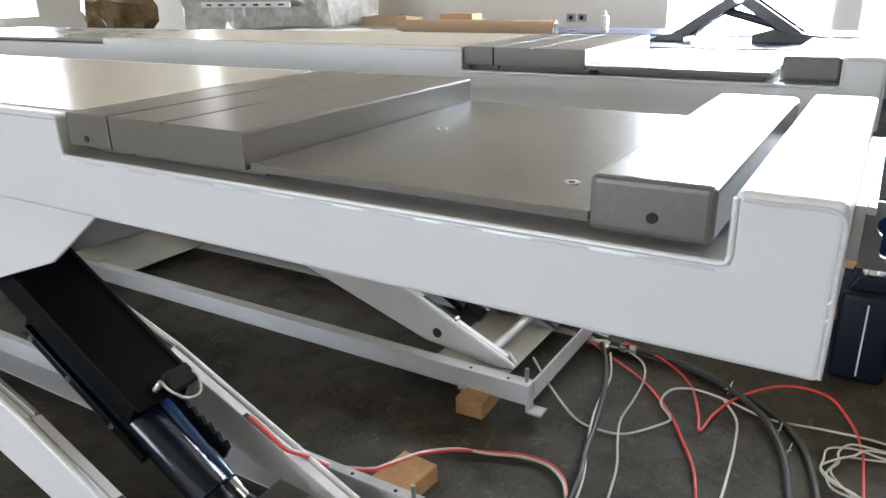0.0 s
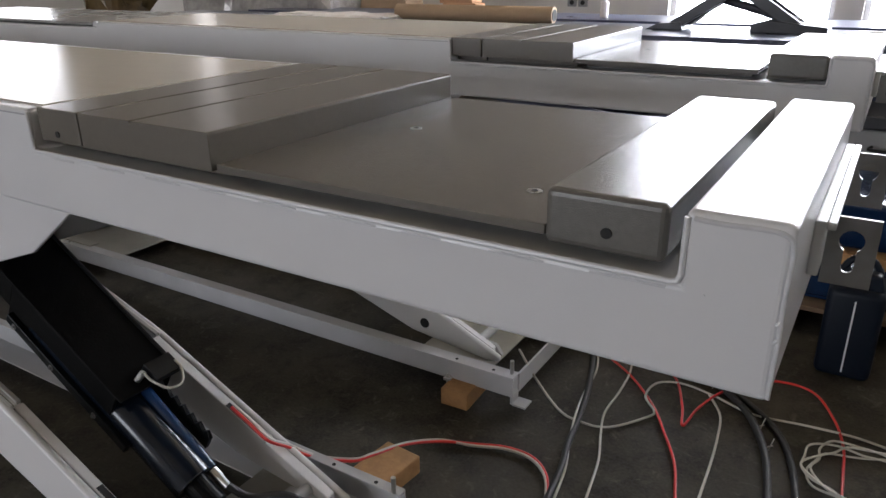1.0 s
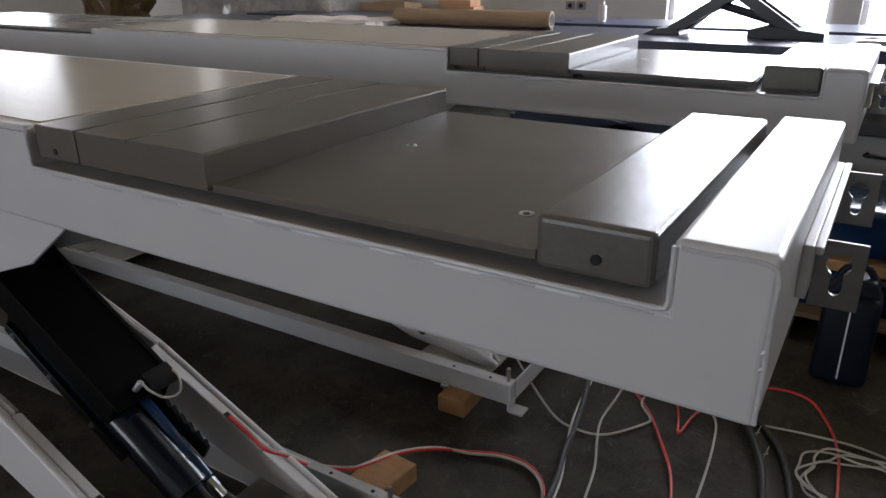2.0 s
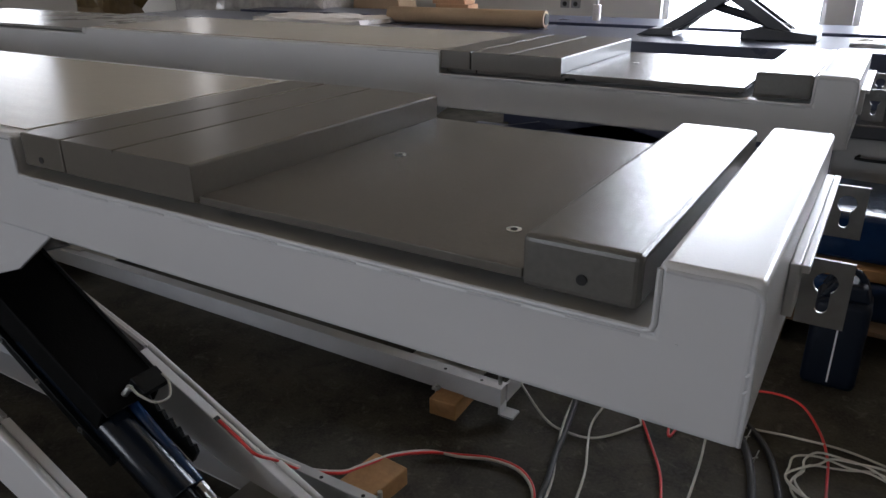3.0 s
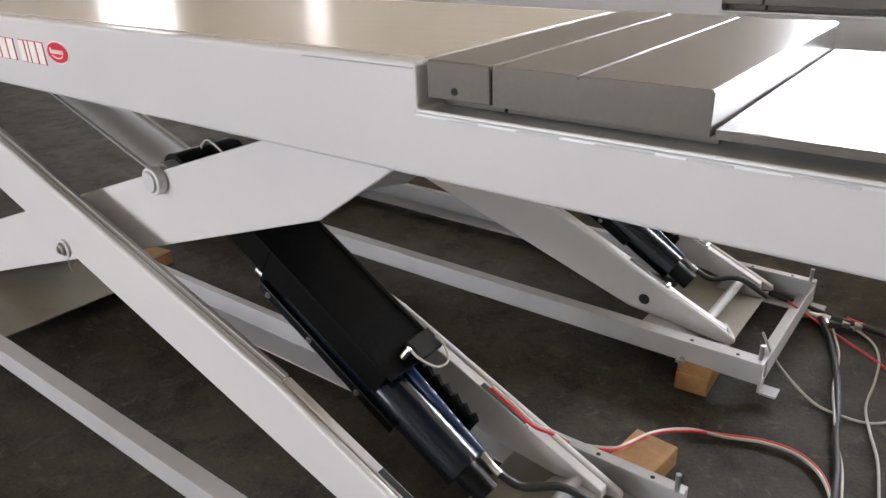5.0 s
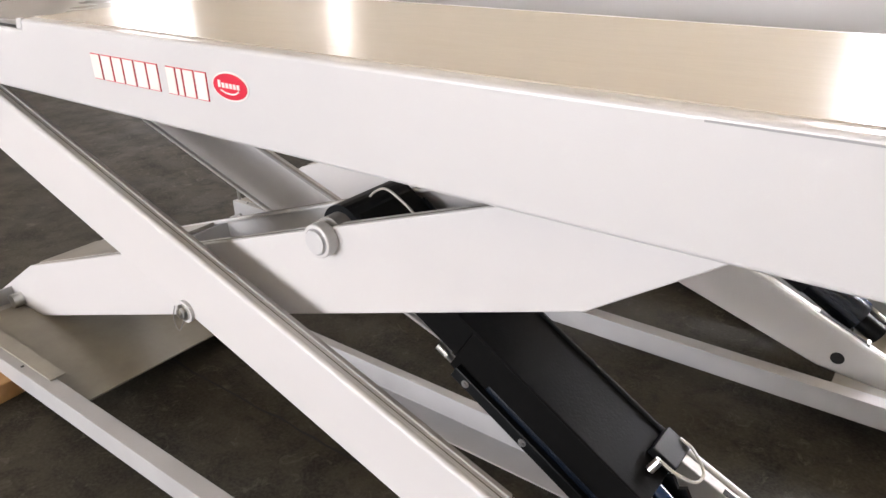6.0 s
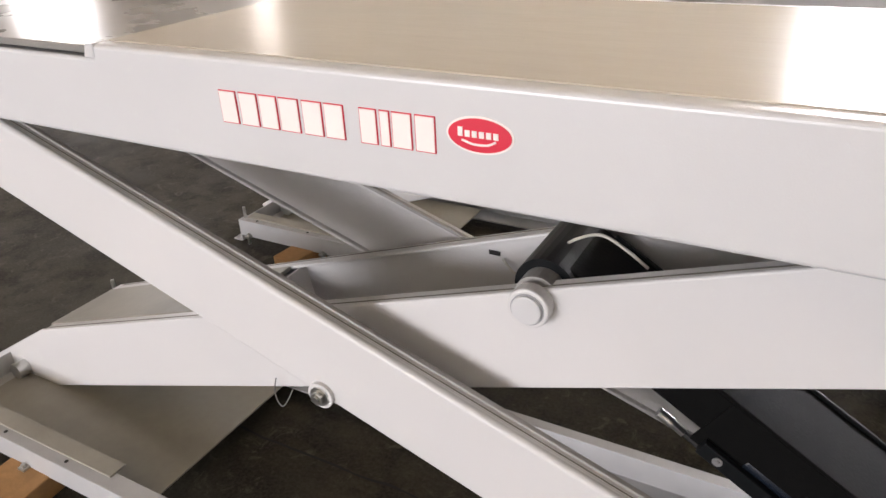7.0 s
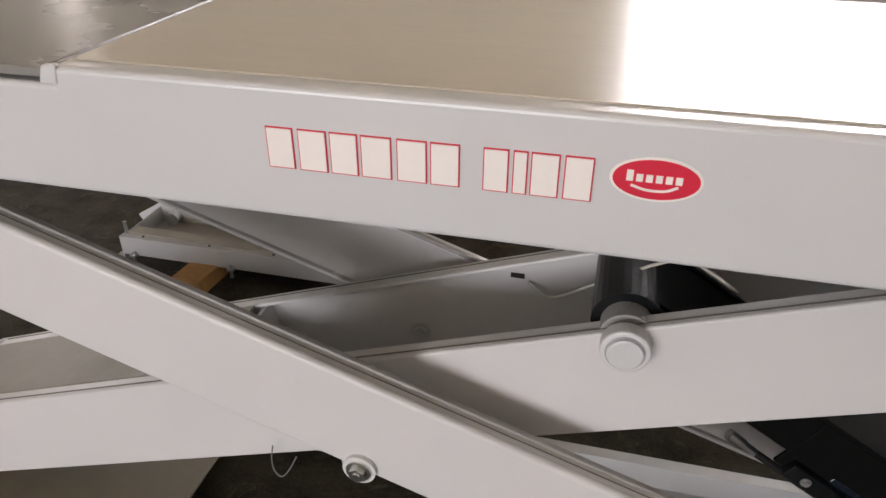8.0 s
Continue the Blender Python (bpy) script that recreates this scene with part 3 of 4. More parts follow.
def ram(lift):
    """The hydraulic ram with its safety latch cover."""
    head = rod(along(0, 0, 0.236), along(0, 0, 0.43), 0.062, 28)
    part("ram_head", head, M_black, lift)
    cover = ram_box(0.02, 0.90, 0.052, 0.060, 0.250, 0.440, 0.002, cut=-0.03)
    ram_box(0.40, 0.88, -0.075, 0.052, 0.250, 0.258, 0.002, cover)
    ram_box(0.05, 0.40, -0.040, 0.052, 0.250, 0.258, 0.002, cover)
    ram_box(0.05, 0.88, -0.05, 0.052, 0.432, 0.440, 0.002, cover)
    latch = part("latch_cover", cover, M_latch, lift, "matt black folded latch cover")
    part("cover_bead", tube([along(0.05, 0.062, 0.438), along(0.5, 0.062, 0.438), along(0.90, 0.062, 0.438)], 0.006, 8, 3), M_black, latch)
    rail = ram_box(0.42, 0.98, -0.078, -0.046, 0.232, 0.2495, 0.002)
    side = part("side_rail", rail, M_black, latch)
    for s in (0.46, 0.64, 0.84):
        p = along(s, -0.062, 0.232)
        part("rail_bolt", bolt(p.x, p.y, p.z, 0.0065, 0.006), M_bracket, side)
    part("cover_end", ram_box(0.84, 0.905, 0.061, 0.085, 0.355, 0.438, 0.003), M_black, latch)
    part("cylinder", bevel(rod(along(0.50, -0.046, 0.306), along(1.185, -0.046, 0.306), 0.058, 40), 0.004), M_cylinder, lift, "glossy black hydraulic cylinder with a blue sheen in its colour", True)
    part("ram_rod", rod(along(0.05, -0.02, 0.33), along(0.50, -0.04, 0.31), 0.030, 24), M_black, lift)
    part("cylinder_foot", rod(along(1.185, -0.046, 0.306), along(1.27, -0.046, 0.306), 0.036, 24), M_black, lift)
    part("return_tube", bevel(rod(along(0.88, 0.008, 0.352), along(1.185, -0.014, 0.350), 0.0165, 24), 0.003), M_blue, lift, "glossy dark blue return tube", True)
    teeth = [(0.80, -0.02), (1.12, -0.02), (1.12, 0.030)]
    for i in range(8):
        s = 1.10 - i * 0.036
        teeth += [(s, 0.046), (s - 0.010, 0.030)]
    teeth += [(0.80, 0.03)]
    own = bmesh.new()
    a = [own.verts.new(along(s, n - 0.012, 0.385)) for s, n in teeth]
    b = [own.verts.new(along(s, n - 0.012, 0.396)) for s, n in teeth]
    own.faces.new(a)
    own.faces.new(b[::-1])
    for i in range(len(teeth)):
        j = (i + 1) % len(teeth)
        own.faces.new((a[i], b[i], b[j], a[j]))
    part("latch_rack", own, M_black, lift, "black toothed latch bar")
    fit = rod(along(1.19, -0.014, 0.350), along(1.22, -0.014, 0.350), 0.013, 6)
    rod(along(1.22, -0.014, 0.350), along(1.255, -0.014, 0.350), 0.011, 16, fit)
    part("pipe_fitting", fit, M_steel, lift, "bright hydraulic fitting")
    part("ram_hose", tube([along(1.25, -0.014, 0.350), along(1.32, -0.012, 0.375), (-1.12, 0.43, 0.17), (-1.02, 0.47, 0.10)], 0.011, 10), M_rubber, lift)
    nip = rod(along(0.865, 0.06, 0.325), along(0.865, 0.088, 0.337), 0.010, 12)
    latch_valve = part("air_fitting", nip, M_steel, latch)
    part("air_pipe", tube([along(0.865, 0.088, 0.337), along(0.905, 0.092, 0.338), along(0.948, 0.092, 0.36), along(0.952, 0.092, 0.40), along(0.91, 0.092, 0.428), along(0.875, 0.085, 0.434)], 0.0036, 8), M_white, latch_valve)
    upper = rod(along(0.340, -0.116, 0.302), along(0.375, -0.117, 0.302), 0.0115, 16)
    rod(along(0.375, -0.117, 0.302), along(0.405, -0.118, 0.302), 0.0095, 6, upper)
    low_fit = part("hose_coupling", upper, M_steel, lift, "bright hose coupling")
    part("lower_hose", tube([along(0.405, -0.118, 0.302), along(0.55, -0.120, 0.303), along(0.78, -0.118, 0.304), along(0.98, -0.11, 0.306)], 0.008, 10), M_rubber, low_fit)
    part("signal_wire", tube([(-2.526, 0.474, 0.764), (-2.473, 0.440, 0.756), (-2.389, 0.370, 0.851), (-2.331, 0.330, 0.912), (-2.288, 0.310, 0.952), (-2.239, 0.300, 0.974), (-2.189, 0.300, 0.952), (-2.147, 0.300, 0.923)], 0.003, 8), M_white, lift, "thin off-white signal wire")


def base(lift):
    """The base frame on the floor with its pans, feet and jacking bolts."""
    z0, z1 = 0.062, 0.148
    xa, xb = -4.30, -0.885
    for y_web, y_lip, y_low, z0 in ((-0.090, -0.038, -0.038, 0.066), (0.632, 0.600, 0.535, 0.036)):
        rail = part("base_rail", channel(xa, xb, y_web, y_lip, z0, z1, y_low), M_base, lift)
        s = 1 if y_lip > y_web else -1
        ledge = box((xa + 0.03, min(y_lip - s * 0.02, y_lip + s * 0.03), z1), (-3.45, max(y_lip - s * 0.02, y_lip + s * 0.03), z1 + 0.006), 0.001)
        part("guide_strip", ledge, M_pan, rail)
        for x in (-4.20, -3.90, -3.62, -1.12, -0.97):
            part("rail_hole", rod((x, y_web + s * 0.02, z1 - 0.001), (x, y_web + s * 0.02, z1 + 0.0012), 0.006, 12), M_dark, rail)
        for x in (-4.24, -3.80, -1.14):
            pin = rod((x, y_web - s * 0.010, 0.034), (x, y_web - s * 0.010, 0.088), 0.007, 10)
            box((x - 0.014, min(y_web, y_web - s * 0.022), 0.066), (x + 0.014, max(y_web, y_web - s * 0.022), 0.078), 0.001, pin)
            part("jack_bolt", pin, M_steel, rail)
        for x, d in ((xa, -1), (xb, 1)):
            foot = box((min(x, x + d * 0.05), min(y_web, y_web + s * 0.055), 0.032), (max(x, x + d * 0.05), max(y_web, y_web + s * 0.055), 0.040), 0.001)
            box((min(x, x - d * 0.008), min(y_web, y_web + s * 0.05), 0.036), (max(x, x - d * 0.008), max(y_web, y_web + s * 0.05), z0 + 0.004), 0, foot)
            part("foot_lug", foot, M_base, rail)
            part("levelling_stud", rod((x - d * 0.018, y_web + s * 0.03, z1), (x - d * 0.018, y_web + s * 0.03, z1 + 0.055), 0.007, 12), M_steel, rail, "upright threaded stud")
    z0 = 0.062
    for x in (xa, xb - 0.055):
        bm = box((x, -0.036, z0), (x + 0.055, 0.624, z0 + 0.007), 0.001)
        box((x if x == xa else x + 0.048, -0.036, z0 + 0.007), (x + 0.007 if x == xa else x + 0.055, 0.598, z1 - 0.008), 0.001, bm)
        part("end_rail", bm, M_base, lift)
    part("sliding_pan", box((xa + 0.06, -0.04, z0 + 0.008), (-3.35, 0.577, z0 + 0.014), 0.001), M_pan, lift, "dusty grey sheet pan in the base")
    part("pivot_pan", box((-1.36, -0.036, z0 + 0.008), (xb - 0.15, 0.577, z0 + 0.014), 0.001), M_pan, lift)
    for y in (0.135, 0.485):
        lug = [(-1.22, z0 + 0.014), (-1.04, z0 + 0.014), (-1.07, 0.118), (-1.13, 0.125), (-1.19, 0.118)]
        part("pivot_lug", prism(lug, y, y + 0.02, 0.003), M_base, lift)
    for y in (0.168, 0.448):
        part("slide_roller", rod((-4.22, y - 0.022, 0.106), (-4.22, y + 0.03, 0.106), 0.029, 24), M_steel, lift)


def scissor_lift():
    lift = empty("scissor_lift")
    runway(lift)
    outer_arms(lift)
    inner_arms(lift)
    ram(lift)
    base(lift)
    return lift


# Dark brown-grey for the thin strips that draw the arms' edge grooves.
M_gap = material("dark_seam_dirt", (0.16, 0.148, 0.125), 0.6, grain=60, amount=0.3)
M_strip = material("grey_edge_strip", (0.33, 0.32, 0.305), 0.4, grain=60, amount=0.1, stain=0.3, stain_scale=6)
M_slip = material("dull_grey_slip_plate", (0.25, 0.24, 0.225), 0.27, grain=30, amount=0.07, bump=0.1, bump_scale=60, stain=0.2)
M_weld = material("weld_paint", (0.52, 0.52, 0.53), 0.4, grain=90, amount=0.15, bump=0.8, bump_scale=160)
M_bead = material("grey_weld_shadow_paint", (0.34, 0.34, 0.35), 0.5, grain=90, amount=0.15, bump=0.6, bump_scale=200)
M_bracket = material("bare_grey_steel", (0.32, 0.32, 0.32), 0.38, metal=0.6, grain=70, amount=0.12, stain=0.3, stain_scale=20)
M_dark = material("dark_hollow", (0.015, 0.015, 0.015), 0.8, grain=50, amount=0.2)
# The cylinder's reflected blue sheen is mixed into its black base colour.
M_cylinder = material("blue_black_gloss_paint", (0.006, 0.010, 0.018), 0.2, grain=60, amount=0.2, bump=0.05, bump_scale=120, even=True)
M_latch = material("matt_black_sheet", (0.005, 0.005, 0.005), 0.55, grain=60, amount=0.2, bump=0.25, bump_scale=160, stain=0.3, stain_scale=7, shine=0.06)



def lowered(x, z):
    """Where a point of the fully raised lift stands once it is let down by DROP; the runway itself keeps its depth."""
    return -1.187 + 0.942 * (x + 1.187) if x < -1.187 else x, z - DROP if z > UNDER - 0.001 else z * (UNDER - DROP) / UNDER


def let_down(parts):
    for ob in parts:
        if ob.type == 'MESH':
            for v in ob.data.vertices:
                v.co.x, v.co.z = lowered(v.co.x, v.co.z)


near_lift = scissor_lift()
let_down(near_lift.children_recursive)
far_lift = copy_thing(near_lift, pose(0, SPAN, 0))
tagged(near_lift, "light grey scissor car lift with a red and white side decal", "car lift", "pair of scissor lifts")
tagged(far_lift, "light grey scissor car lift, half raised on its base", "car lift", "pair of scissor lifts")
spacers(0, 0, "spacer blocks in the pockets", True)
spacers(-0.015, SPAN, "spacer blocks in the pockets", False)


def decal():
    """White lettering drawn as plain bars with a red edge, and a red oval badge."""
    spots = [(-2.829, 0.050), (-2.776, 0.052), (-2.724, 0.050), (-2.674, 0.054), (-2.617, 0.052), (-2.565, 0.050), (-2.485, 0.042), (-2.441, 0.024), (-2.415, 0.046), (-2.367, 0.046)]
    scale = (2.829 - 2.402) / (2.829 - 2.321)
    for x, w in spots:
        a = -2.829 + (x + 2.829) * scale
        b = a + w * scale * 0.9
        back = part("letter_bar", box((a, -0.0016, 1.2195), (b, 0.0, 1.2735), 0.0), M_label_red, near_lift, "red edge of a white letter bar")
        part("bar_face", box((a + 0.0016, -0.0026, 1.2211), (b - 0.0016, -0.0014, 1.2719), 0.0), M_letter, back, "white vinyl bar")
    cx, cz = -2.334, 1.255
    for name, rx, rz, y, mat in (("badge_rim", 0.0535, 0.0265, -0.0012, M_letter), ("badge_face", 0.050, 0.0235, -0.0024, M_label_red)):
        own = bmesh.new()
        a = [own.verts.new((cx + rx * math.cos(2 * math.pi * k / 40), 0.0, cz + rz * math.sin(2 * math.pi * k / 40))) for k in range(40)]
        b = [own.verts.new((v.co.x, y, v.co.z)) for v in a]
        own.faces.new(a)
        own.faces.new(b[::-1])
        for k in range(40):
            own.faces.new((a[k], a[(k + 1) % 40], b[(k + 1) % 40], b[k]))
        badge = part(name, own, mat, near_lift, "red oval badge" if name == "badge_face" else "white rim of the oval badge")
    part("badge_swash", tube([(cx - 0.028, -0.0024, cz - 0.008), (cx - 0.01, -0.0024, cz - 0.0125), (cx + 0.012, -0.0024, cz - 0.012), (cx + 0.026, -0.0024, cz - 0.006)], 0.0018, 6), M_letter, badge)
    for i in range(6):
        x = cx - 0.034 + i * 0.0112
        part("badge_bar", box((x, -0.0034, cz - 0.003), (x + 0.0078, -0.0022, cz + (0.010 if i == 0 else 0.006))), M_letter, badge)


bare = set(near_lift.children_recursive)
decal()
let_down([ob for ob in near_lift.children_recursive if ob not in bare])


# ---- loose things on the floor ----
def wood_block(lo, hi, turn=0.0):
    c = [(a + b) / 2 for a, b in zip(lo, hi)]
    h = [(b - a) / 2 for a, b in zip(lo, hi)]
    bm = box([-v for v in h], h, 0.004)
    for v in bm.verts:
        v.co += Vector((noise.noise(v.co * 31), noise.noise(v.co * 37), 0)) * 0.003
    ob = part("wood_block", bm, M_wood)
    ob.matrix_world = pose(*c, 0, 0, turn)
    return tagged(ob, "raw timber block under the lift's base frame", "wood block", "timber packing blocks")


for lo, hi, turn in (((-3.72, -0.31, 0), (-3.55, -0.03, 0.066), 4), ((-1.125, 0.675, 0), (-0.995, 0.86, 0.062), -6), ((-3.83, 1.17, 0), (-3.71, 1.37, 0.066), -5), ((-1.135, 1.21, 0), (-1.03, 1.38, 0.066), 3), ((-3.58, 0.67, 0), (-3.40, 0.82, 0.062), 8)):
    wood_block(lo, hi, turn)

CABLES = {
    "white_a": (M_white, 0.0042, [(-0.932, 1.431, 0.17), (-0.876, 1.454, 0.06), (-0.748, 1.377, 0.01), (-0.654, 1.346, 0.01), (-0.559, 1.367, 0.01), (-0.465, 1.493, 0.01), (-0.455, 1.525, 0.02), (-0.507, 1.599, 0.02), (-0.497, 1.704, 0.02), (-0.423, 1.766, 0.01), (-0.307, 1.745, 0.01), (-0.161, 1.692, 0.01), (0.007, 1.714, 0.01), (0.165, 1.724, 0.01), (0.312, 1.693, 0.01)]),
    "white_b": (M_white, 0.0042, [(-0.739, 1.915, 0.03), (-0.654, 1.871, 0.01), (-0.612, 1.755, 0.01), (-0.601, 1.598, 0.01), (-0.601, 1.440, 0.01), (-0.570, 1.314, 0.01), (-0.528, 1.178, 0.01), (-0.496, 0.987, 0.012), (-0.455, 0.748, 0.012)]),
    "white_c": (M_white, 0.0042, [(-0.780, 1.851, 0.03), (-0.728, 1.703, 0.01), (-0.706, 1.503, 0.01), (-0.675, 1.346, 0.02), (-0.643, 1.220, 0.01), (-0.601, 1.083, 0.01), (-0.569, 0.892, 0.012), (-0.528, 0.653, 0.012)]),
    "white_d": (M_white, 0.0042, [(-0.318, 1.745, 0.01), (-0.255, 1.630, 0.01), (-0.234, 1.493, 0.01), (-0.223, 1.346, 0.01), (-0.215, 1.147, 0.012), (-0.205, 0.897, 0.012)]),
    "hose_a": (M_rubber, 0.011, [(-0.833, 1.894, 0.04), (-0.770, 1.776, 0.01), (-0.706, 1.556, 0.01), (-0.664, 1.346, 0.01), (-0.643, 1.209, 0.01), (-0.612, 1.073, 0.01), (-0.588, 0.878, 0.012), (-0.557, 0.634, 0.012)]),
    "hose_b": (M_rubber, 0.0125, [(-1.374, 1.881, 0.13), (-1.204, 1.900, 0.1), (-1.023, 1.949, 0.06), (-0.812, 1.946, 0.03), (-0.581, 1.924, 0.02), (-0.371, 1.851, 0.02), (-0.213, 1.725, 0.02), (-0.129, 1.588, 0.02), (-0.076, 1.431, 0.02), (-0.041, 1.242, 0.012), (0.003, 1.005, 0.012)]),
    "hose_c": (M_rubber, 0.011, [(-0.802, 1.916, 0.04), (-0.549, 1.915, 0.03), (-0.318, 1.850, 0.01), (-0.150, 1.724, 0.01), (-0.055, 1.598, 0.01), (-0.003, 1.451, 0.01), (0.034, 1.262, 0.012), (0.080, 1.027, 0.012)]),
    "red_a": (M_red, 0.0047, [(-0.950, 1.877, 0.08), (-0.791, 1.851, 0.02), (-0.612, 1.734, 0.01), (-0.476, 1.577, 0.01), (-0.391, 1.430, 0.01), (-0.318, 1.283, 0.01), (-0.269, 1.104, 0.012), (-0.208, 0.880, 0.012)]),
    "red_b": (M_red, 0.0047, [(-0.750, 1.927, 0.05), (-0.591, 1.904, 0.03), (-0.454, 1.798, 0.01), (-0.381, 1.619, 0.01), (-0.349, 1.503, 0.01), (-0.328, 1.640, 0.01), (-0.266, 1.788, 0.02), (-0.140, 1.915, 0.03), (-0.003, 1.935, 0.02), (0.081, 1.808, 0.01), (0.123, 1.651, 0.01), (0.134, 1.504, 0.01), (0.142, 1.305, 0.012), (0.152, 1.055, 0.012)]),
}

LABELS = {M_white: "thin off-white air pipe lying loose on the concrete", M_red: "thin red air pipe lying loose on the concrete", M_rubber: "thick black rubber hydraulic hose lying on the concrete"}
for key, (mat, radius, points) in CABLES.items():
    line = part("hose" if mat is M_rubber else "air_pipe", tube(points, radius, 8, 10), mat, None, "", True)
    tagged(line, LABELS[mat], "hose" if mat is M_rubber else "pipe", "loose pipes and hoses")
for mat, dy in ((M_red, 0.0), (M_white, 0.010)):
    line = part("air_pipe", tube([(-1.385, 0.497 + dy * 0.8, 0.307), (-1.321, 0.497 + dy * 0.8, 0.277), (-1.255, 0.497 + dy * 0.8, 0.244), (-1.227, 0.545 + dy * 0.8, 0.201), (-1.199, 0.620 + dy * 0.8, 0.126), (-1.120, 0.690 + dy, 0.098), (-1.098, 0.752 + dy, 0.085), (-1.069, 0.886 + dy, 0.050), (-1.003, 0.993 + dy, 0.020), (-0.908, 1.048 - dy, 0.012), (-0.810, 1.087 - dy, 0.012), (-0.720, 1.088 - dy, 0.012), (-0.652, 1.044 - dy, 0.012), (-0.611, 0.974 - dy, 0.012), (-0.586, 0.888 - dy, 0.012), (-0.572, 0.740 - dy, 0.012), (-0.575, 0.560 - dy, 0.012)], 0.0048, 8, 10), mat, None, "", True)
    tagged(line, "red air pipe running from the lift arm to the floor" if mat is M_red else "off-white air pipe running from the lift arm to the floor", "pipe", "loose pipes and hoses")
coil = bmesh.new()
turns = []
for k in range(61):
    a = k / 60 * 4 * 2 * math.pi
    r = 0.15 + 0.02 * math.sin(2.3 * a) + 0.012 * math.cos(5.1 * a)
    turns.append((0.197 + 1.1 * r * math.cos(a) + 0.02 * math.sin(0.4 * a), 1.492 + r * math.sin(a), 0.008 + 0.006 * (k / 12)))
tagged(part("air_pipe", tube(turns, 0.0036, 8, 4), M_white, None, "", True), "coil of thin off-white air pipe on the concrete", "pipe", "loose pipes and hoses")
tee = rod((-0.882, 1.915, 0.03), (-0.742, 1.925, 0.03), 0.013, 12)
rod((-0.822, 1.920, 0.03), (-0.807, 1.875, 0.028), 0.010, 12, tee)
for x in (-0.902, -0.842, -0.762, -0.722):
    rod((x, 1.915, 0.03), (x + 0.025, 1.920, 0.03), 0.019, 6, tee)
tagged(part("pipe_tee", tee, M_steel), "bright brass and steel pipe coupling among the hoses", "pipe coupling")


def jerrycan():
    can = empty("jerrycan", (0.075, 2.21, 0))
    bm = box((-0.095, -0.09, 0.0), (0.095, 0.09, 0.36), 0.028, segments=4)
    part("body", bm, M_can, can, "", True)
    part("shoulder", bevel(prism([(-0.085, 0.355), (0.085, 0.355), (0.065, 0.42), (-0.05, 0.42)], -0.06, 0.06), 0.012, 3), M_can, can)
    part("handle", tube([(-0.07, 0, 0.39), (-0.035, 0, 0.45), (0.03, 0, 0.45), (0.065, 0, 0.395)], 0.013, 10), M_can, can)
    part("cap", rod((-0.005, -0.03, 0.415), (-0.005, -0.03, 0.455), 0.016, 18), M_white, can, "pale screw cap")
    part("level_stripe", box((-0.003, -0.0925, 0.03), (0.003, -0.0885, 0.32), 0.001), M_frame, can, "clear level stripe")
    tagged(can, "dark blue plastic jerrycan standing on the concrete", "jerrycan")


jerrycan()


def bundle():
    """A pallet with wrapped goods and planks behind the jerrycan."""
    pallet = empty("pallet", (0.170, 2.791, 0))
    for i in range(5):
        y = -0.35 + i * 0.17
        part("board", box((-0.42, y, 0.105), (0.9, y + 0.11, 0.127), 0.002), M_darkwood, pallet)
    for x in (-0.40, 0.2, 0.78):
        part("bearer", box((x, -0.36, 0.0), (x + 0.1, 0.44, 0.105), 0.003), M_darkwood, pallet)
    tagged(pallet, "raw wooden pallet on the floor beside the lifts", "pallet")
    for z0, z1, y0 in ((0.127, 0.30, 0.0), (0.362, 0.56, 0.04)):
        bm = box((-0.410, 2.521 + y0, z0), (0.970, 3.141, z1), 0.03, segments=4)
        bmesh.ops.subdivide_edges(bm, edges=bm.edges[:], cuts=3, use_grid_fill=True)
        for v in bm.verts:
            if v.co.z > z0 + 0.01:
                v.co += Vector((0.2, 0.8, 0.5)) * 0.03 * noise.noise(v.co * 9)
        tagged(part("wrapped_parcel", bm, M_bluefilm, None, "", True), "goods wrapped in glossy dark blue plastic film", "bundle", "wrapped goods on the pallet")
    for i in range(2):
        tagged(part("plank", box((-0.440, 2.531 + i * 0.3, 0.302), (1.020, 2.741 + i * 0.3, 0.350), 0.004), M_wood), "sawn pine plank between wrapped goods", "plank", "planks between the goods")


M_bluefilm = material("dark_blue_stretch_film", (0.008, 0.022, 0.06), 0.16, grain=14, amount=0.3, bump=0.9, bump_scale=24)
bundle()


# ---- behind the lifts ----
BLUE = 1.07


def third_lift():
    lift = empty("scissor_lift", (0, 0, 0))
    body = part("runway", box((-6.1, 3.75, 0.86), (1.5, 4.62, BLUE), 0.008), M_navy, lift)
    part("runway", box((-6.1, 5.25, 0.83), (1.5, 6.0, BLUE - 0.03), 0.008), M_navy, lift)
    for y in (3.9, 4.4, 5.4, 5.85):
        for s in (-1, 1):
            bar = [(-1.4 - s * 1.5, 0.06), (-1.4 - s * 1.5, 0.22), (-1.4 + s * 1.5, 0.85), (-1.4 + s * 1.5, 0.70)]
            part("arm", prism(bar if s > 0 else bar[::-1], y, y + 0.03, 0.003), M_navy, lift)
    for y in (3.8, 4.45, 5.3, 5.9):
        part("base_rail", box((-3.2, y, 0.0), (0.4, y + 0.08, 0.10), 0.004), M_navy, lift)
    tagged(lift, "dark blue painted scissor lift with a bare deck", "car lift")


third_lift()


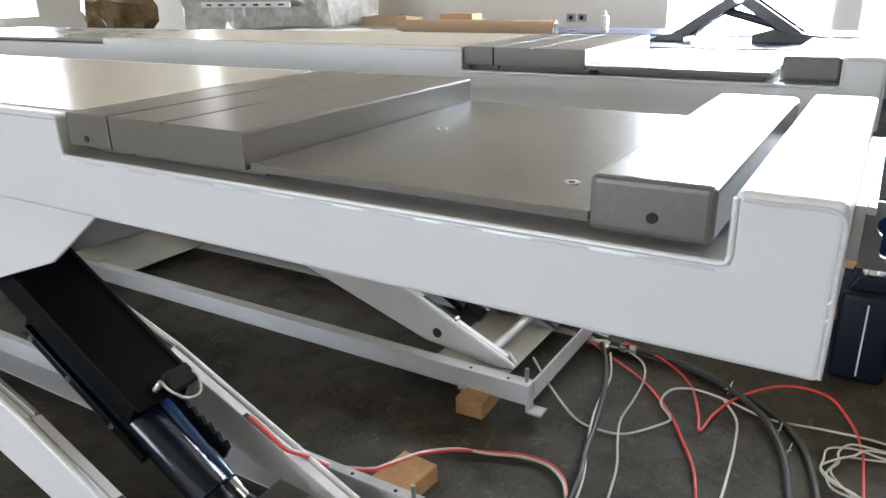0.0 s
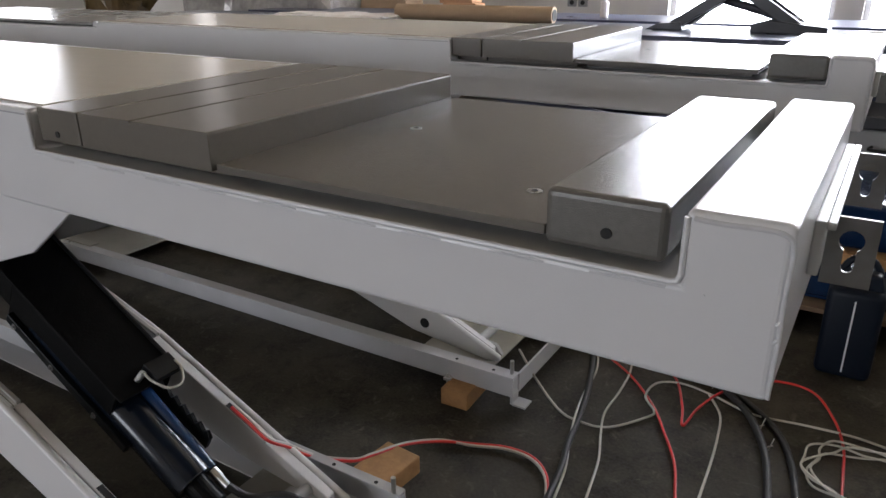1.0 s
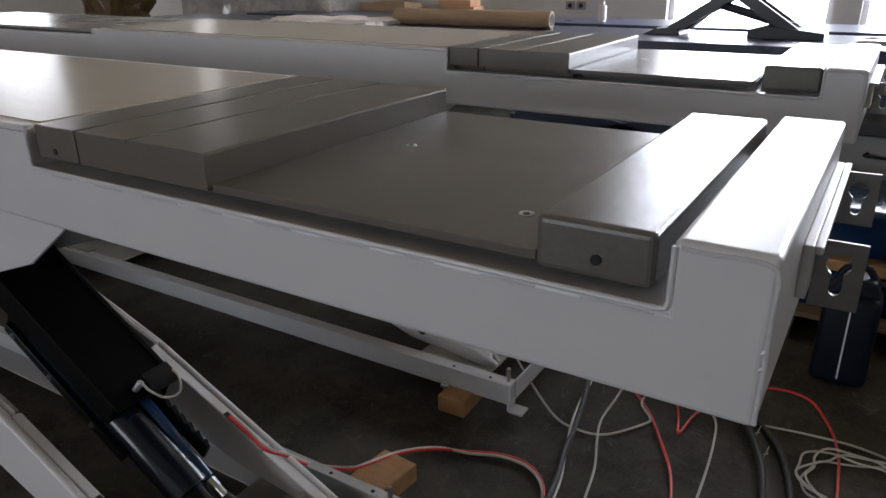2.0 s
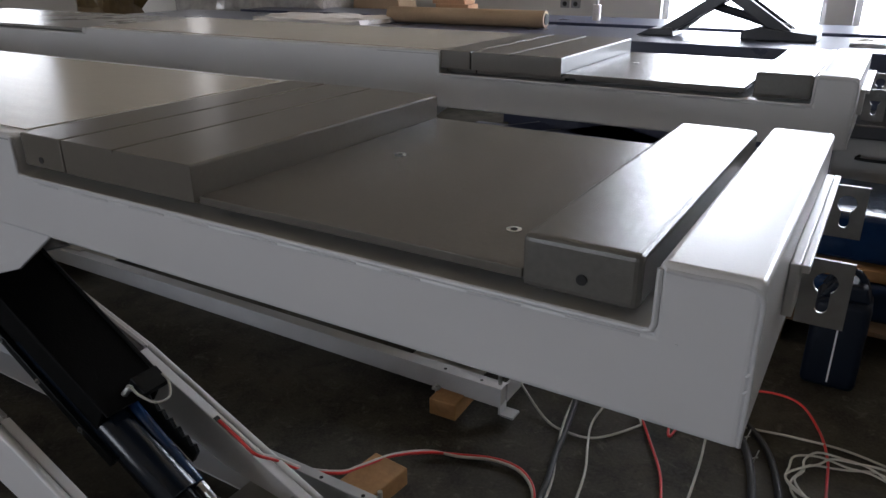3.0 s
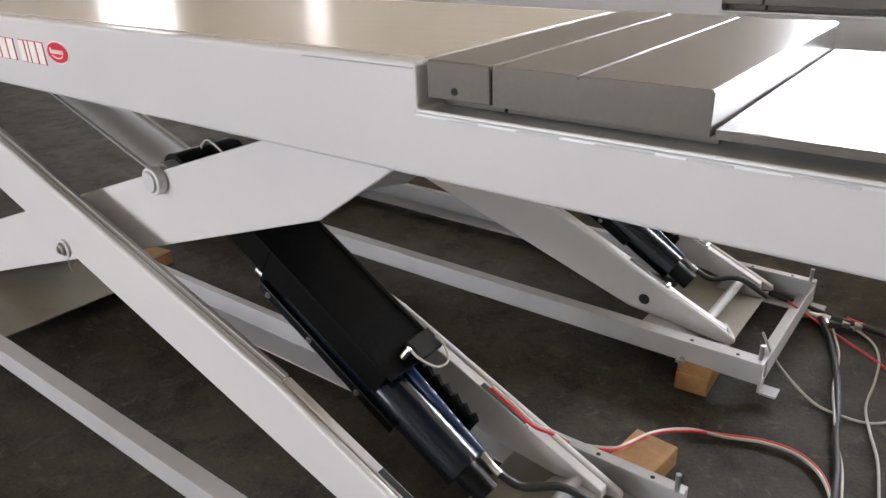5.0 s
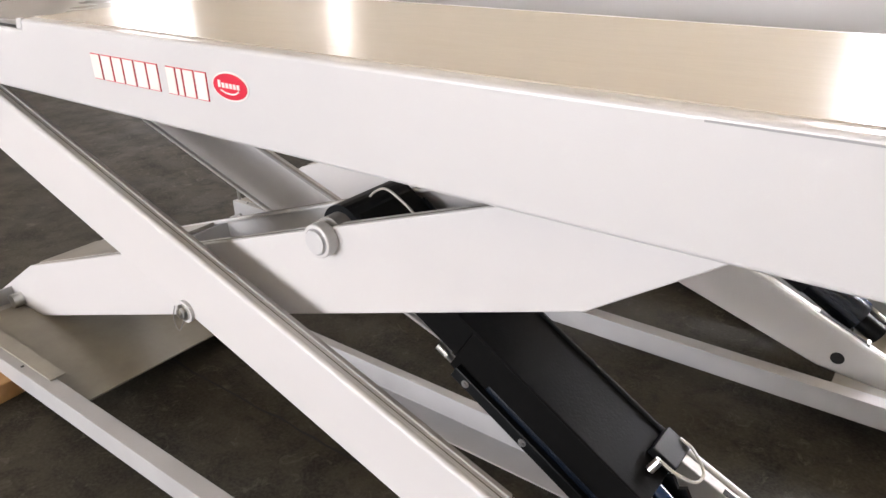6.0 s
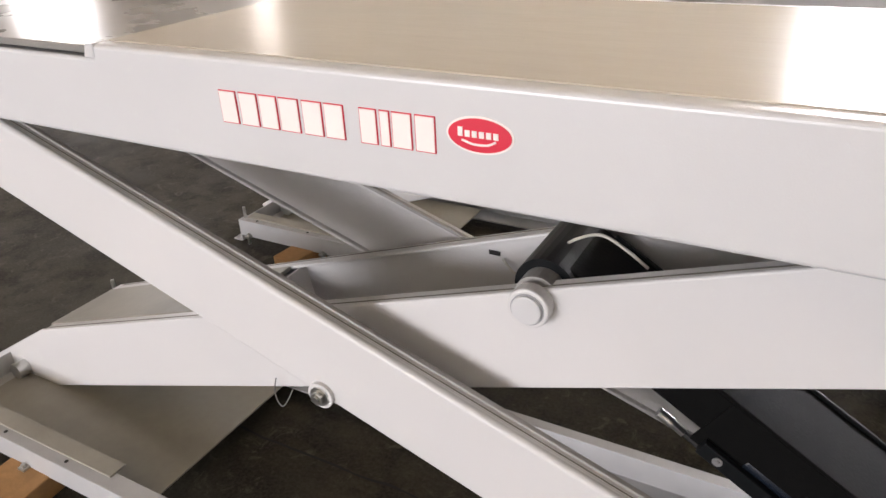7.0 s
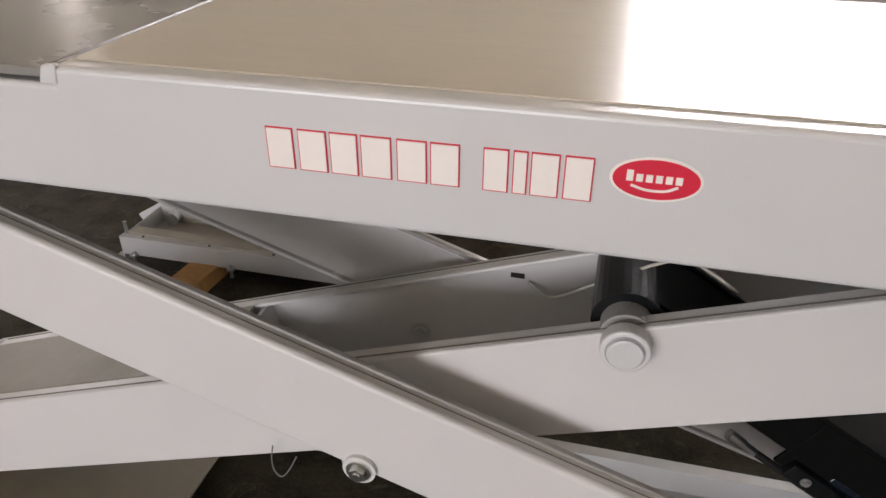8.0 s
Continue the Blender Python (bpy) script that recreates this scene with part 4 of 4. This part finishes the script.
def jack():
    """A folding jack of black steel arms on the blue deck."""
    thing = empty("jack", (-0.855, 4.30, BLUE))
    for y in (-0.09, 0.09):
        for side in (-1, 1):
            bar = [(side * 0.44, 0.015), (side * 0.33, 0.015), (side * -0.02, 0.24), (side * 0.03, 0.29)]
            part("arm", prism(bar, y - 0.025, y + 0.025, 0.004), M_jack, thing)
            brace = [(side * 0.33, 0.03), (side * 0.27, 0.03), (side * 0.02, 0.24), (side * 0.06, 0.26)]
            part("brace", prism(brace, y * 0.5 - 0.012, y * 0.5 + 0.012, 0.003), M_jack, thing)
    part("pivot", rod((0, -0.13, 0.26), (0, 0.13, 0.26), 0.032, 20), M_steel, thing)
    part("saddle", bevel(prism([(-0.09, 0.29), (0.09, 0.29), (0.13, 0.32), (-0.13, 0.32)], -0.11, 0.11), 0.004), M_jack, thing)
    part("foot", bevel(prism([(0.10, 0.0), (0.52, 0.0), (0.52, 0.04), (0.2, 0.075), (0.10, 0.05)], -0.14, 0.14), 0.004), M_jack, thing)
    part("foot", bevel(prism([(-0.54, 0.0), (-0.30, 0.0), (-0.32, 0.05), (-0.46, 0.04)], -0.14, 0.14), 0.004), M_jack, thing)
    part("ram", rod((0.36, 0, 0.055), (-0.16, 0, 0.20), 0.026, 16), M_jack, thing)
    tagged(thing, "black steel folding jack standing on the blue deck", "jack")


jack()
roll = empty("cardboard_roll")
part("tube", bevel(rod((-3.40, 4.25, BLUE + 0.06), (-2.09, 4.30, BLUE + 0.06), 0.06, 28), 0.003), M_tube, roll)
part("core", rod((-2.095, 4.30, BLUE + 0.06), (-2.085, 4.30, BLUE + 0.06), 0.04, 20), M_dark, roll)
tagged(roll, "brown cardboard roll lying on the blue deck", "cardboard roll")


def crumpled(name, lo, hi, mat, label, category, amount=0.05, freq=7.0, cuts=7):
    bm = box(lo, hi)
    bmesh.ops.subdivide_edges(bm, edges=bm.edges[:], cuts=cuts, use_grid_fill=True)
    for v in bm.verts:
        if v.co.z > lo[2] + 1e-4:
            q = v.co * freq
            v.co += Vector((noise.noise(q), noise.noise(q + Vector((7, 3, 1))), 0.8 * noise.noise(q + Vector((1, 9, 4))))) * amount
    return tagged(part(name, bm, mat), label, category)


crumpled("plastic_sheet", (-4.45, 3.80, BLUE), (-3.35, 4.3, BLUE + 0.035), M_letter, "crumpled white plastic sheet on the blue deck", "plastic sheet", 0.05, 11)
crumpled("rag", (-0.16, 4.05, BLUE), (0.31, 4.28, BLUE + 0.015), M_frame, "small heap of pale rags on the blue deck", "rag", 0.03, 17)
crumpled("wrapped_machine", (-7.75, 5.7, 0), (-5.34, 6.6, 1.49), M_film, "large machine wrapped in grey stretch film", "machine", 0.14, 2.6, 11)
crumpled("wrapped_part", (-9.85, 5.7, 0), (-9.05, 6.3, 1.35), M_gold, "dark part wrapped in shiny brown film", "wrapped part", 0.14, 4, 9)


strip = empty("metal_strip")
part("bar", box((-7.14, 5.52, 1.25), (-5.74, 5.545, 1.31), 0.003), M_frame, strip)
for i in range(7):
    part("slot", box((-7.04 + i * 0.19, 5.516, 1.268), (-6.96 + i * 0.19, 5.5195, 1.288)), M_dark, strip)
part("hanger", box((-6.49, 5.545, 1.15), (-6.44, 5.75, 1.30), 0.002), M_frame, strip)
tagged(strip, "slotted pale metal strip on the wrapped machine", "metal strip")


def bench():
    crate = empty("packing_crate", (-4.46, 6.6, 0))
    # Dark block added where the crate's foot only lies in shade.
    part("plinth", box((-0.98, -0.38, 0.0), (0.15, 0.38, 0.42), 0.006), M_darkwood, crate, "dark block standing in for the shade under the crate")
    part("body", box((-1.0, -0.4, 0.42), (0.66, 0.4, 0.925), 0.006), M_panel, crate)
    part("lid", box((-1.03, -0.43, 0.925), (0.69, 0.43, 0.965), 0.005), M_panel, crate)
    for x in (-1.0, -0.46, 0.05, 0.58):
        part("batten", box((x, -0.425, 0.43), (x + 0.08, -0.4, 0.915), 0.003), M_board, crate)
    tagged(crate, "tall pale packing crate with timber battens", "crate")
    for z0, z1, x0, x1 in ((0.965, 1.027, -4.17, -3.81), (1.028, 1.090, -4.25, -3.85), (1.091, 1.150, -4.29, -3.89)):
        tagged(part("board_offcut", box((x0, 6.30, z0), (x1, 6.52, z1), 0.004), M_board), "short pale timber offcut in a stack", "board", "stack of timber offcuts")
    crumpled("carton", (-5.30, 6.25, 0.965), (-4.70, 6.6, 1.125), M_tube, "flattened brown carton on the workbench", "carton", 0.03, 5)


M_panel = material("pale_beige_board", (0.55, 0.50, 0.41), 0.7, grain=20, amount=0.08, stain=0.2, stain_scale=4)
M_board = material("pale_timber", (0.62, 0.36, 0.20), 0.65, grain=40, amount=0.2, stain=0.2, stain_scale=12)
bench()
for x, z in ((-3.25, 1.06), (-3.12, 1.06), (-10.9, 1.18)):
    sock = empty("wall_socket", (x, 7.5, z))
    part("plate", box((-0.055, -0.022, -0.045), (0.055, 0.0, 0.045), 0.006), M_socket, sock)
    part("socket", rod((0, -0.0225, 0), (0, -0.026, 0), 0.026, 20), M_dark, sock)
    tagged(sock, "grey wall socket on the white wall", "socket", "wall sockets")

cabinet = empty("power_unit", (-0.09, 3.40, 0))
part("tank", box((-0.02, 0.0, 0.0), (0.62, 0.42, 0.70), 0.012), M_socket, cabinet)
part("lid", box((-0.04, -0.02, 0.70), (0.64, 0.44, 0.77), 0.010), M_jack, cabinet)
part("handle", tube([(0.1, -0.02, 0.62), (0.1, -0.05, 0.61), (0.3, -0.05, 0.61), (0.3, -0.02, 0.62)], 0.008, 8, 4), M_black, cabinet)
tagged(cabinet, "grey hydraulic power unit with a dark lid", "power unit")
bottle = empty("bottle", (-2.17, 5.55, BLUE - 0.03))
part("body", bevel(rod((0, 0, 0), (0, 0, 0.13), 0.034, 20), 0.006), M_letter, bottle)
part("cap", rod((0, 0, 0.13), (0, 0, 0.165), 0.014, 14), M_frame, bottle)
tagged(bottle, "small white plastic bottle on the blue deck", "bottle")
ties = [(-0.318, 1.807), (-0.124, 1.613), (-0.082, 1.508)]
for x, y in ties:
    tie = rod((x, y, 0.0), (x + 0.012, y + 0.004, 0.055), 0.0018, 6)
    rod((x - 0.012, y - 0.01, 0.022), (x + 0.012, y + 0.01, 0.024), 0.0022, 6, tie)
    tagged(part("cable_tie", tie, M_white), "pale plastic cable tie round the black hoses", "cable tie", "cable ties on the hoses")
crack = bmesh.new()
previous = None
for k in range(27):
    x = -3.62 + k * 0.055
    y = 0.345 + 0.012 * noise.noise(Vector((x * 9, 0, 0)))
    w = 0.004 + 0.003 * noise.noise(Vector((x * 17, 3, 0)))
    pair = [crack.verts.new((x, y - w, 0.0012)), crack.verts.new((x, y + w, 0.0012))]
    if previous:
        crack.faces.new((previous[0], pair[0], pair[1], previous[1]))
    previous = pair
tagged(part("floor_joint", crack, M_dark), "dark dirt-filled crack in the concrete floor", "floor joint", kind="structure")
